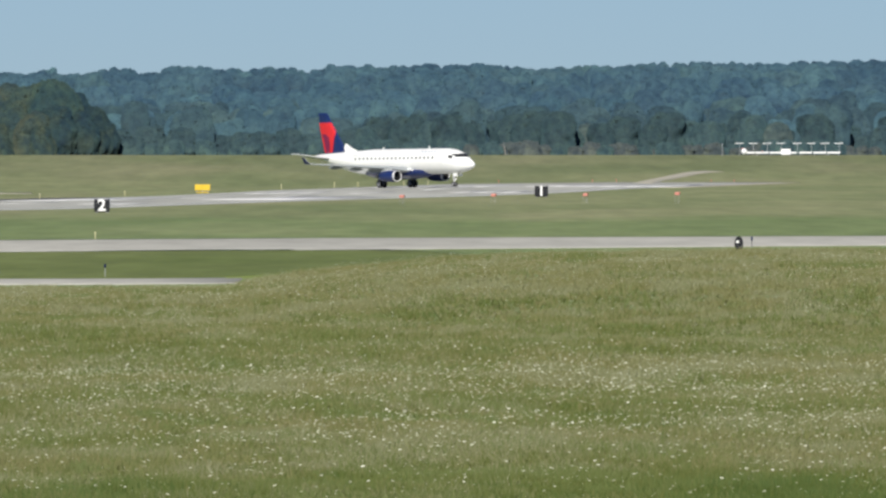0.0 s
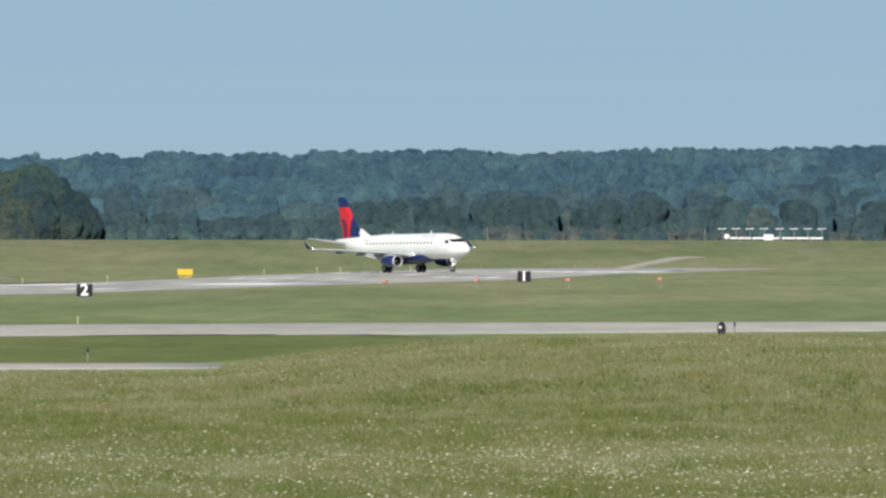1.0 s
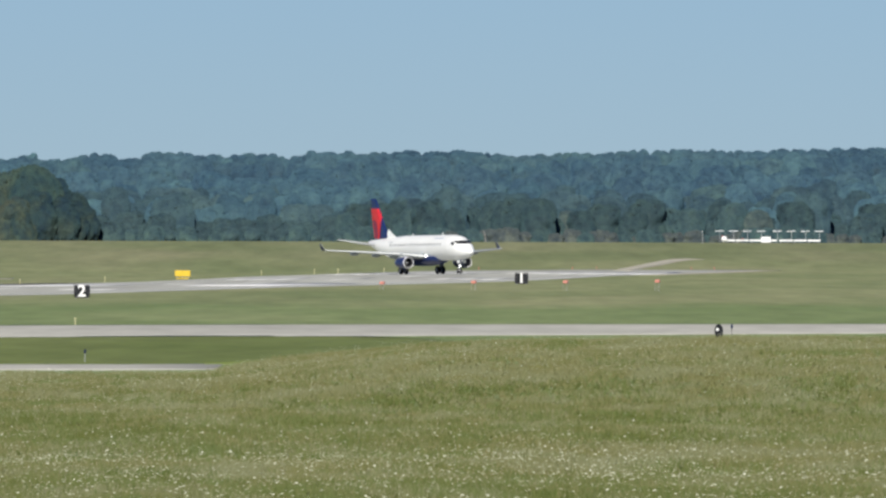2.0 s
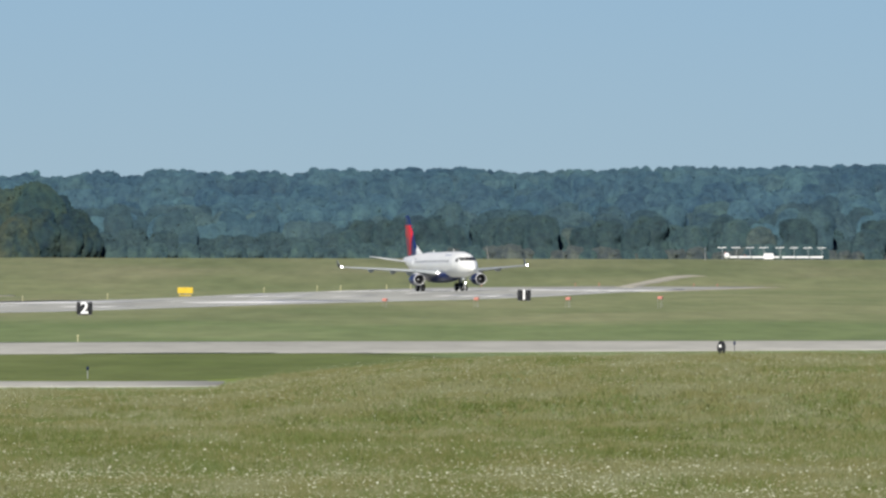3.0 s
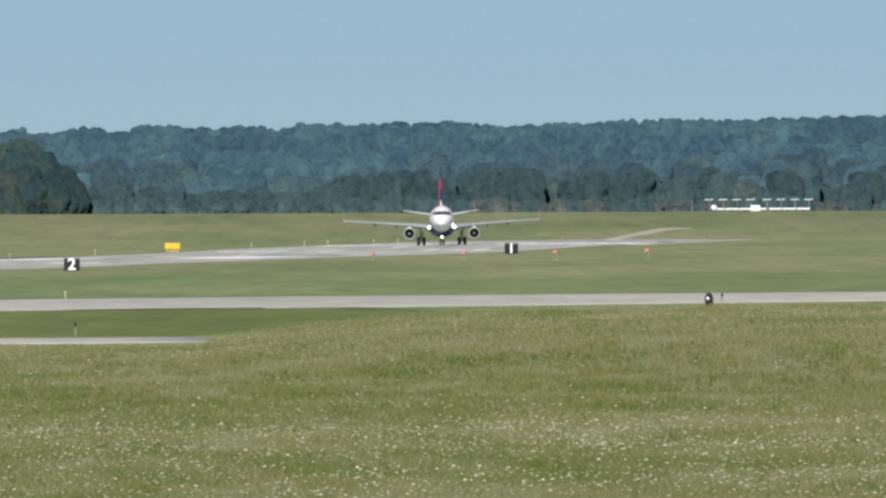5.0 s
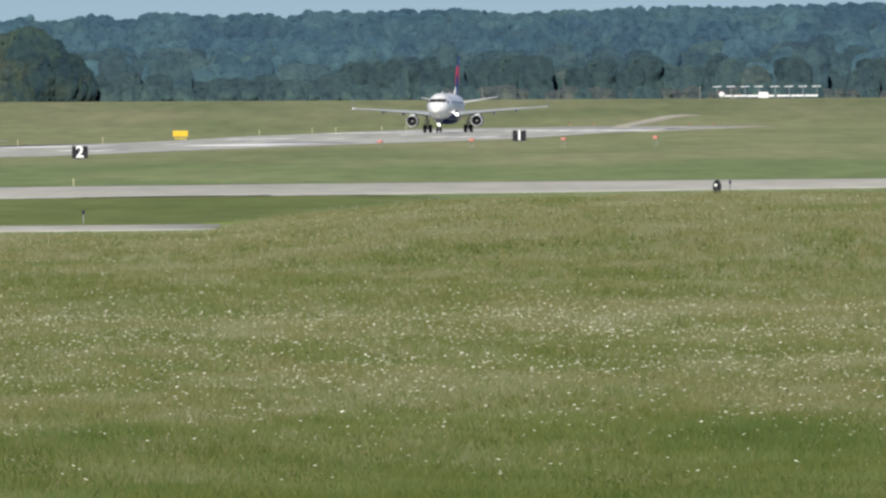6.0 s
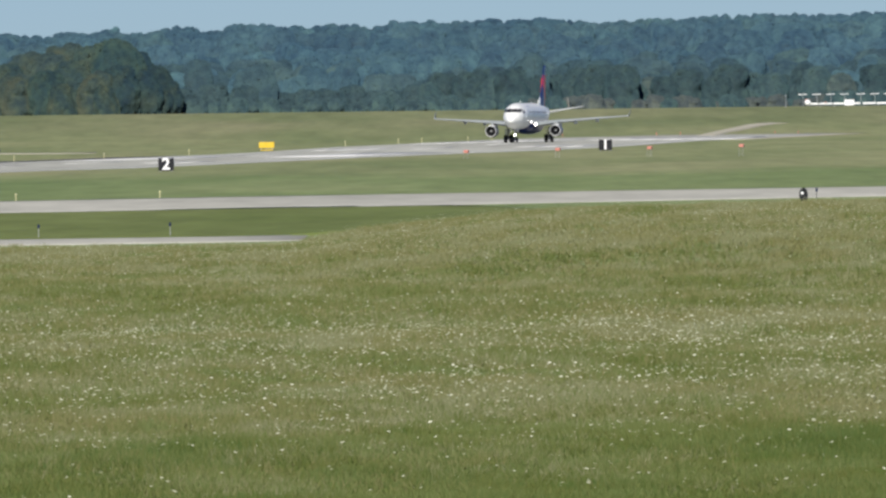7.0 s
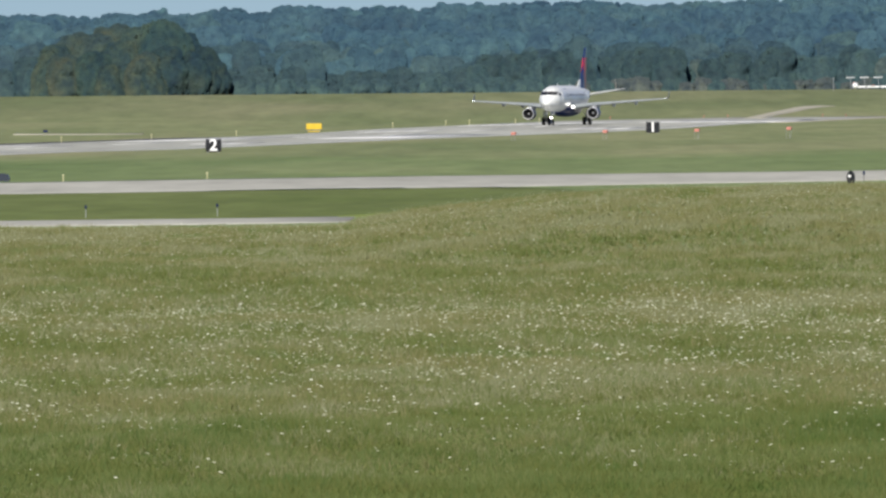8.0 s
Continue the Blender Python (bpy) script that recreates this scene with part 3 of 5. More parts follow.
def airliner():
    plane = thing("airliner", pose(0, 0, 0), "white twin-engine regional jet with navy belly and red-navy tail fin", "airplane")
    bm = bmesh.new()
    seg = 40
    # even stations keep the hull round between the listed ones
    xs = sorted(set([s[0] for s in HULL]) | set(np.round(np.linspace(-15, 14.8, 50), 2)), reverse=True)
    loft(bm, [[hull(x, 2 * math.pi * k / seg) for k in range(seg)] for x in xs])
    part("fuselage", bm, WHITE_PAINT, plane, smooth=True)
    # belly fairing
    bm = bmesh.new()
    rings = []
    for x, w, lo in ((7.2, 0.5, 1.64), (6.4, 1.15, 1.42), (5.2, 1.50, 1.20), (3.0, 1.68, 1.07), (0.0, 1.72, 1.05), (-2.5, 1.62, 1.12), (-4.4, 1.2, 1.35), (-5.8, 0.6, 1.66)):
        rings.append([(x, w * math.cos(a), 2.15 + (2.15 - lo) * math.sin(a) if math.sin(a) < 0 else 2.15 + 0.25 * math.sin(a))
                      for a in (2 * math.pi * k / 28 for k in range(28))])
    loft(bm, rings)
    part("belly_fairing", bm, NAVY, plane, "navy blue belly fairing", smooth=True)
    # cabin windows and cockpit glazing
    for side in (-1, 1):
        for k in range(20):
            x = 8.75 - 0.81 * k
            hull_patch("cabin_window", x - 0.13, x + 0.13, side * 1.19, side * 1.37, GLASS_DARK, plane, 0.014, 1, 2)
        nose_pane("windscreen", side, 0.012, 0.58, 3.86, 4.30, plane, "dark cockpit windscreen")
        nose_pane("windscreen", side, 0.60, 1.06, 3.86, 4.26, plane, "dark cockpit windscreen")
        hull_patch("side_window", 11.75, 12.45, side * 0.98, side * 1.26, GLASS_DARK, plane, 0.016, 3, 3, 0.0, "dark cockpit side window")
        hull_patch("cabin_door", 10.15, 10.95, side * 0.98, side * 1.78, WHITE_PAINT, plane, 0.022, 2, 6)
        hull_patch("rear_door", -8.35, -7.65, side * 0.98, side * 1.70, WHITE_PAINT, plane, 0.022, 2, 6)
        for k in range(5):
            hull_patch("lettering_bar", 8.6 - 0.62 * k, 9.05 - 0.62 * k, side * 0.66, side * 0.82, LETTER, plane, 0.012, 1, 2)
        for k in range(3):
            hull_patch("registration_bar", -6.6 - 0.5 * k, -6.25 - 0.5 * k, side * 0.96, side * 1.04, WING_GREY, plane, 0.012, 1, 1)
    bm = bmesh.new()
    box(bm, 6.4, 6.65, -0.02, 0.02, 5.0, 5.36, bevel=0.008)
    part("antenna", bm, WHITE_PAINT, plane)
    bm = bmesh.new()
    box(bm, -2.7, -2.5, -0.02, 0.02, 5.0, 5.30, bevel=0.008)
    part("antenna", bm, WHITE_PAINT, plane)
    for side in (-1, 1):
        up = (0, 0, 1)
        bm = bmesh.new()
        loft(bm, [foil((5.0, side * 0.9, 2.14), 7.0, 0.14, up), foil((4.25, side * 1.6, 2.26), 6.0, 0.135, up),
                  foil((2.65, side * 4.2, 2.60), 4.1, 0.115, up), foil((0.1, side * 8.4, 2.93), 2.75, 0.105, up),
                  foil((-2.45, side * 12.6, 3.22), 1.5, 0.10, up)])
        w = part("wing", bm, WING_GREY, plane, "pale grey swept wing", smooth=True)
        bm = bmesh.new()
        rings = []
        for lx, ly, lz, ch in ((4.28, 1.6, 2.26, 6.0), (2.68, 4.2, 2.60, 4.1), (0.13, 8.4, 2.93, 2.75), (-2.42, 12.6, 3.22, 1.5)):
            t = 0.13 * ch
            rings.append([(lx - dx * ch, side * ly, lz + dz * t) for dx, dz in ((0.0, 0.0), (0.008, 0.23), (0.04, 0.40), (0.075, 0.48), (0.075, -0.34), (0.04, -0.26), (0.008, -0.15))])
        loft(bm, rings)
        part("leading_edge", bm, WING_GREY, w)
        for fx, fy, fz in ((-1.6, 2.9, 2.20), (-1.7, 5.9, 2.48), (-2.6, 8.6, 2.72)):
            bm = bmesh.new()
            loft(bm, [[(fx + dx, side * fy + r * math.cos(a), fz + 1.5 * r * math.sin(a)) for a in (2 * math.pi * k / 10 for k in range(10))]
                      for dx, r in ((1.7, 0.03), (1.1, 0.13), (0.2, 0.17), (-0.7, 0.12), (-1.2, 0.02))])
            part("flap_fairing", bm, WING_GREY, w, smooth=True)
        # upturned tip
        bm = bmesh.new()
        rings = []
        for k in range(7):
            q = k / 6
            ang = radians(10 + 68 * min(1, q * 2.5))
            y = 12.6 + 0.06 * min(1, q * 2.5) + 0.03 * q
            z = 3.22 + 0.92 * q ** 1.25
            rings.append(foil((-2.45 - 1.45 * q, side * y, z), 1.25 - 0.85 * q, 0.014, (0, -side * math.sin(ang), math.cos(ang))))
        loft(bm, rings)
        part("winglet", bm, NAVY_DEEP, w, "dark navy winglet", smooth=True)
        bm = bmesh.new()
        loft(bm, [[(-2.43 - 1.45 * q + dx, side * (12.6 + 0.06 * min(1, q * 2.5) + 0.03 * q) + dy, 3.22 + 0.92 * q ** 1.25) for dx, dy in ((0.03, 0), (-0.05, 0.03), (-0.05, -0.03))]
                  for q in (0, 0.2, 0.4, 0.7, 1.0)])
        part("winglet_edge", bm, WING_GREY, w, "grey leading edge of the winglet")
        bm = bmesh.new()
        bmesh.ops.create_icosphere(bm, subdivisions=2, radius=0.045, matrix=Matrix.Translation((-2.46, side * 12.64, 3.24)))
        part("wingtip_light", bm, SIGN_WHITE, w, "clear wingtip light")
        flasher("strobe_light", plane, (-2.30, side * 12.60, 3.27), 0.085, FLASH, "small white strobe light at the wingtip", 3.0)
        lamp("landing_light", plane, 4.75, side * 1.62, 2.32, 0.14, 0.4, "glowing white landing light in the wing root")
        # tailplane
        bm = bmesh.new()
        loft(bm, [foil((-12.2, side * 0.35, 3.84), 3.1, 0.10, up), foil((-14.35, side * 5.0, 4.60), 1.35, 0.09, up)])
        part("tailplane", bm, TAIL_GREY, plane, "pale grey tailplane", smooth=True)
        # engine
        ex, ey, ez, er = 4.95, side * 4.18, 1.50, 0.78
        prof = [(0.0, 0.62), (-0.35, 0.735), (-1.0, er), (-1.9, 0.74), (-2.7, 0.62), (-3.0, 0.545), (-3.0, 0.51), (-2.4, 0.50), (-0.9, 0.56)]
        bm = bmesh.new()
        loft(bm, [[(ex - 0.22 + dx, ey + r * math.cos(a), ez + r * math.sin(a)) for a in (2 * math.pi * k / 32 for k in range(32))]
                  for dx, r in [(0.0, 0.735)] + prof[2:]], cap=False)
        nac = part("nacelle", bm, NAVY, plane, "navy blue engine nacelle", smooth=True)
        bm = bmesh.new()
        loft(bm, [[(ex + dx, ey + r * math.cos(a), ez + r * math.sin(a)) for a in (2 * math.pi * k / 32 for k in range(32))]
                  for dx, r in ((-0.225, 0.745), (-0.08, 0.715), (-0.015, 0.70), (0.0, 0.683), (-0.02, 0.663), (-0.12, 0.635))], cap=False)
        part("intake_lip", bm, BARE_METAL, nac, "polished metal intake ring", smooth=True)
        bm = bmesh.new()
        loft(bm, [[(ex + dx, ey + r * math.cos(a), ez + r * math.sin(a)) for a in (2 * math.pi * k / 32 for k in range(32))]
                  for dx, r in ((-0.118, 0.636), (-0.5, 0.59), (-0.95, 0.56))], cap=False)
        part("intake_duct", bm, DARK_METAL, nac, "dark intake duct", smooth=True)
        bm = bmesh.new()
        rod(bm, (ex - 0.80, ey, ez), (ex - 0.84, ey, ez), 0.55, seg=32)
        for k in range(24):
            a = 2 * math.pi * k / 24
            m = Matrix.Translation((ex - 0.72, ey, ez)) @ Matrix.Rotation(a, 4, "X") @ Matrix.Rotation(0.6, 4, "Z")
            box(bm, -0.05, 0.05, -0.006, 0.006, 0.14, 0.53, m)
        part("fan", bm, DARK_METAL, nac, "dark fan blades")
        bm = bmesh.new()
        loft(bm, [[(ex - 0.8 + dx, ey + r * math.cos(a), ez + r * math.sin(a)) for a in (2 * math.pi * k / 16 for k in range(16))]
                  for dx, r in ((0.0, 0.17), (0.14, 0.14), (0.26, 0.08), (0.32, 0.01))])
        part("spinner", bm, STEEL, nac, "grey spinner", smooth=True)
        bm = bmesh.new()
        loft(bm, [[(ex + dx, ey + r * math.cos(a), ez + r * math.sin(a)) for a in (2 * math.pi * k / 24 for k in range(24))]
                  for dx, r in ((-2.6, 0.46), (-3.3, 0.40), (-3.7, 0.33), (-3.75, 0.28), (-4.2, 0.05))])
        part("exhaust_cone", bm, DARK_METAL, nac, smooth=True)
        bm = bmesh.new()
        loft(bm, [[(x, ey + w_ * sx, z) for sx in (-1, 1) for z in ((zb, zt) if sx < 0 else (zt, zb))]
                  for x, w_, zb, zt in ((3.9, 0.05, 2.18, 2.30), (2.6, 0.16, 2.13, 2.72), (0.6, 0.18, 2.0, 2.6), (-0.9, 0.06, 2.2, 2.4))])
        part("pylon", bm, WING_GREY, plane)
        bm = bmesh.new()
        box(bm, 2.9, 3.9, ey - 0.32, ey + 0.32, 2.24, 2.32, bevel=0.03)
        part("nacelle_strake", bm, WHITE_PAINT, nac)
    # fin
    levels = [(3.95, -9.35, 5.1), (4.6, -9.65, 4.75), (6.0, -10.85, 3.95), (7.5, -12.05, 3.15), (8.8, -13.02, 2.45), (9.66, -13.60, 1.98), (9.98, -14.05, 1.52)]
    bm = bmesh.new()
    loft(bm, [foil((x, 0, z), c, 0.10, (0, 1, 0)) for z, x, c in levels])
    fin = part("tail_fin", bm, NAVY, plane, "navy blue tail fin", smooth=True)
    lz = np.array([l[0] for l in levels])

    def fin_point(c, z, side, out):
        x, ch = float(np.interp(z, lz, [l[1] for l in levels])), float(np.interp(z, lz, [l[2] for l in levels]))
        half = float(np.interp(c, [f[0] for f in FOIL[:9]], [f[1] for f in FOIL[:9]])) * 0.10 * ch
        return (x - c * ch, side * (half + out), z)

    def emblem(name, rows, mat, out):
        for side in (-1, 1):
            bm = bmesh.new()
            grid = [[bm.verts.new(fin_point(c0 + (c1 - c0) * k / 10, z, side, out)) for k in range(11)] for z, c0, c1 in rows]
            low = [[bm.verts.new(fin_point(c0 + (c1 - c0) * k / 10, z, side, out - 0.05)) for k in range(11)] for z, c0, c1 in rows]
            for i in range(len(rows) - 1):
                for k in range(10):
                    bm.faces.new((grid[i][k], grid[i][k + 1], grid[i + 1][k + 1], grid[i + 1][k]))
                for k in (0, 10):
                    bm.faces.new((grid[i][k], low[i][k], low[i + 1][k], grid[i + 1][k]))
            for i in (0, len(rows) - 1):
                for k in range(10):
                    bm.faces.new((grid[i][k], grid[i][k + 1], low[i][k + 1], low[i][k]))
            part(name, bm, mat, fin, "red geometric patch on the fin")

    emblem("emblem", [(4.75, 0.62, 0.985), (5.4, 0.52, 0.985), (6.1, 0.38, 0.985), (6.7, 0.24, 0.985), (7.15, 0.10, 0.985), (7.5, 0.0, 0.985), (8.2, 0.0, 0.985), (8.68, 0.02, 0.985)], RED, 0.012)
    emblem("emblem_facet", [(4.8, 0.74, 0.92), (5.8, 0.62, 0.90), (6.7, 0.55, 0.88), (7.15, 0.66, 0.96)], DARK_RED, 0.020)
    bm = bmesh.new()
    loft(bm, [[(-7.6, 0.02, 4.86), (-7.6, -0.02, 4.86), (-7.6, -0.02, 4.7), (-7.6, 0.02, 4.7)],
              [(-8.8, 0.08, 5.22), (-8.8, -0.08, 5.22), (-8.8, -0.14, 4.5), (-8.8, 0.14, 4.5)],
              [(-10.15, 0.02, 5.95), (-10.15, -0.02, 5.95), (-10.15, -0.18, 4.4), (-10.15, 0.18, 4.4)],
              [(-10.6, 0.16, 4.9), (-10.6, -0.16, 4.9), (-10.6, -0.2, 4.3), (-10.6, 0.2, 4.3)]])
    part("dorsal_fillet", bm, WHITE_PAINT, plane, "white dorsal fillet")
    # undercarriage
    wheels = []
    for side in (-1, 1):
        bm = bmesh.new()
        rod(bm, (0.1, side * 2.66, 2.0), (0, side * 2.64, 0.52), 0.13, 0.11, 14)
        rod(bm, (0.9, side * 2.3, 1.75), (0.05, side * 2.62, 0.9), 0.07, 0.06)
        rod(bm, (0, side * 2.28, 0.50), (0, side * 3.0, 0.50), 0.075)
        part("main_gear_leg", bm, STEEL, plane)
        bm = bmesh.new()
        box(bm, -0.45, 0.45, side * 2.96 - 0.02, side * 2.96 + 0.02, 1.0, 1.85, bevel=0.015)
        part("gear_door", bm, WING_GREY, plane)
        for dy in (-0.36, 0.36):
            wheels.append((wheel(plane, (0, side * 2.64 + dy, 0.53), 0.53, 0.40), (0, side * 2.64 + dy, 0.53), 0.53))
    bm = bmesh.new()
    rod(bm, (11.15, 0, 2.0), (11.4, 0, 0.40), 0.10, 0.085, 14)
    rod(bm, (12.2, 0, 1.7), (11.3, 0, 0.95), 0.05)
    rod(bm, (11.4, -0.3, 0.32), (11.4, 0.3, 0.32), 0.055)
    part("nose_gear_leg", bm, STEEL, plane)
    for side in (-1, 1):
        bm = bmesh.new()
        box(bm, 11.7, 12.5, side * 0.45 - 0.02, side * 0.45 + 0.02, 1.35, 1.75, bevel=0.015)
        part("gear_door", bm, WHITE_PAINT, plane)
        wheels.append((wheel(plane, (11.4, side * 0.22, 0.32), 0.32, 0.22), (11.4, side * 0.22, 0.32), 0.32))
    flasher("beacon", plane, (5.7, 0.0, 4.40), 0.10, BEACON, "small red beacon on top of the fuselage", 0.7)
    # a small glowing disc on the left side of the fuselage only
    lamp("side_glow", plane, 6.6, 1.42, 2.62, 0.06, 0.12, "small glowing disc on the side of the fuselage")
    lamp("taxi_light", plane, 11.8, 0, 1.0, 0.12, 0.3, "glowing white taxi light on the nose gear")
    return plane, wheels


PLANE, WHEELS = airliner()


# ---- airfield furniture ----
def at(x, y, turn=0.0, dz=0.0):
    return pose(x, y, land_at(x, y) + dz, 0, 0, turn)


def numeral(body, size, mat, parent, m):
    cu = bpy.data.curves.new("numeral", "FONT")
    cu.body, cu.size, cu.extrude, cu.offset = body, size, 0.015, 0.035
    cu.align_x, cu.align_y = "CENTER", "CENTER"
    tmp = new("numeral", cu)
    me = bpy.data.meshes.new_from_object(tmp.evaluated_get(bpy.context.evaluated_depsgraph_get()))
    bpy.data.objects.remove(tmp)
    me.materials.clear()
    me.materials.append(mat)
    ob = new("numeral", me)
    ob.parent, ob.matrix_local = parent, m
    return tagged(ob, "white numeral " + body)


def distance_sign(u, v, body, turn):
    x, y = on_runway(u, v)
    s = thing("distance_sign", at(x, y, turn), "black runway distance sign with a white numeral " + body, "sign", "runway distance signs")
    bm = bmesh.new()
    loft(bm, [[(-0.77, yy, 0.12), (-0.5, yy, 0.06), (0.5, yy, 0.06), (0.77, yy, 0.12), (0.79, yy, 0.8), (0.75, yy, 1.34), (0.3, yy, 1.30), (-0.3, yy, 1.30), (-0.75, yy, 1.34), (-0.79, yy, 0.8)]
              for yy in (-0.16, 0.16)])
    part("panel", bm, SIGN_BLACK, s)
    for dx in (-0.55, 0.55):
        bm = bmesh.new()
        rod(bm, (dx, 0, -0.1), (dx, 0, 0.2), 0.05)
        box(bm, dx - 0.12, dx + 0.12, -0.12, 0.12, -0.03, 0.02)
        part("leg", bm, STEEL, s)
    numeral(body, 1.62, SIGN_WHITE, s, pose(0.0, -0.178, 0.70, 90, 0, 0))
    return s


def taxi_sign():
    x, y = 21.2, 1239.0
    s = thing("taxiway_sign", at(x, y, 0), "black narrow taxiway sign with a small white patch", "sign")
    bm = bmesh.new()
    loft(bm, [[(0.31 * math.cos(a) * k, yy, 0.56 + 0.52 * math.sin(a) * k) for a in (2 * math.pi * i / 24 for i in range(24))]
              for yy, k in ((-0.20, 0.88), (-0.15, 1.0), (0.15, 1.0), (0.20, 0.88))])
    part("panel", bm, SIGN_BLACK, s)
    bm = bmesh.new()
    box(bm, -0.19, -0.01, -0.225, -0.203, 0.60, 0.78, bevel=0.01)
    part("sign_mark", bm, SIGN_WHITE, s, "white patch")
    bm = bmesh.new()
    rod(bm, (0, 0, -0.1), (0, 0, 0.1), 0.08)
    part("leg", bm, STEEL, s)


def low_sign():
    """A low dark sign box by the taxiway."""
    x, y = -42.2, 1301.0
    s = thing("low_sign", at(x, y, -3), "low dark grey airfield sign box beside the taxiway", "sign")
    bm = bmesh.new()
    loft(bm, [[(-1.2, yy, 0.06), (1.2, yy, 0.06), (1.2, yy, 0.34), (1.05, yy, 0.58), (0.75, yy, 0.66), (-0.9, yy, 0.66), (-1.2, yy, 0.5)] for yy in (-0.15, 0.15)])
    part("panel", bm, CAR_PAINT, s)
    for dx in (-0.9, 0.9):
        bm = bmesh.new()
        rod(bm, (dx, 0, -0.1), (dx, 0, 0.1), 0.06)
        part("leg", bm, STEEL, s)


def guidance_sign():
    x, y = -30.4, 2186.0
    s = thing("guidance_sign", at(x, y, 0), "blank yellow airfield guidance sign on short legs", "sign")
    bm = bmesh.new()
    box(bm, -0.97, 0.97, -0.14, 0.14, 0.34, 1.10, bevel=0.05)
    part("panel", bm, SIGN_YELLOW, s)
    bm = bmesh.new()
    box(bm, -0.78, 0.78, -0.10, 0.10, 0.02, 0.14, bevel=0.02)
    part("base", bm, SIGN_YELLOW, s, "yellow base rail")
    for dx in (-0.7, 0.0, 0.7):
        bm = bmesh.new()
        rod(bm, (dx, 0, -0.1), (dx, 0, 0.32), 0.05)
        part("leg", bm, STEEL, s)


def approach_lamps():
    """Four orange slope indicator boxes on legs, square to the runway; the legs grow as the ground falls away."""
    for k, up in enumerate((0.06, 0.20, 0.26, 0.38)):
        x, y = -4.45 + 9.96 * k, 1880 - 1.5 * k
        s = thing("slope_indicator", at(x, y, -8.6), "small orange light box on two thin legs in the grass", "airfield light", "slope indicator lights")
        bm = bmesh.new()
        box(bm, -0.25, 0.25, -0.38, 0.38, 0.56 + up, 0.84 + up, bevel=0.04)
        box(bm, -0.27, 0.27, 0.36, 0.46, 0.80 + up, 0.87 + up)
        part("housing", bm, ORANGE, s)
        bm = bmesh.new()
        box(bm, -0.20, 0.20, 0.37, 0.40, 0.62 + up, 0.78 + up)
        part("lens", bm, GLASS_DARK, s)
        for dx, dy in ((-0.22, -0.28), (0.22, -0.28), (0.0, 0.3)):
            bm = bmesh.new()
            rod(bm, (dx, dy, -0.1), (dx, dy, 0.58 + up), 0.014)
            part("leg", bm, STEEL, s)


def edge_marker(mat, label, group, height, stem=None):
    s = thing("edge_light", pose(0, 0, 0), label, "airfield light", group)
    bm = bmesh.new()
    rod(bm, (0, 0, -0.05), (0, 0, height * 0.72), 0.045 if mat is not MARKER_BLUE else 0.022, 0.04 if mat is not MARKER_BLUE else 0.02, 8)
    part("stem", bm, stem or (STEEL if mat is MARKER_BLUE else mat), s)
    bm = bmesh.new()
    rod(bm, (0, 0, height * 0.70), (0, 0, height * 0.80), 0.05, 0.085, 10)
    rod(bm, (0, 0, height * 0.80), (0, 0, height), 0.085, 0.06, 10)
    part("lens", bm, mat, s)
    return s


def edge_lights():
    first = None
    spots = [on_runway(53 + 60.5 * k, -27.5) for k in range(-3, 4)] + [(-14.4, 2292), (-11.3, 2296), (-5.2, 2300), (-2.0, 2304)]
    for x, y in spots:
        if first is None:
            first = edge_marker(MARKER_PALE, "pale yellow runway edge light on a short stem", "runway edge lights", 0.72)
            first.matrix_world = at(x, y)
        else:
            copy_thing(first, at(x, y))
    first = None
    for x, y in ((7.7, 2392), (20.5, 2372), (23.8, 2374), (36.6, 2360), (39.7, 2356)):
        if first is None:
            first = edge_marker(ORANGE, "low orange light at the end of the runway", "runway end lights", 0.42)
            first.matrix_world = at(x, y)
        else:
            copy_thing(first, at(x, y))
    first = None
    for u in (-47.9, -37.0, -26.3):
        x, y = taxiway_point(u, 34)
        if first is None:
            first = edge_marker(MARKER_PALE, "pale taxiway edge marker post", "taxiway edge markers", 0.55)
            first.matrix_world = at(x, y)
        else:
            copy_thing(first, at(x, y))
    first = None
    for x, y in ((-28.4, 1046.0), (-20.5, 1049.0)):
        if first is None:
            first = edge_marker(MARKER_BLUE, "dark blue taxiway edge light on a thin stem", "taxiway edge lights", 0.80)
            first.matrix_world = at(x, y)
        else:
            copy_thing(first, at(x, y))


def sign_post():
    s = edge_marker(MARKER_BLUE, "tall dark marker post beside the taxiway sign", "", 1.05, SIGN_BLACK)
    s.name = "marker_post"
    s.matrix_world = at(22.15, 1240.0)


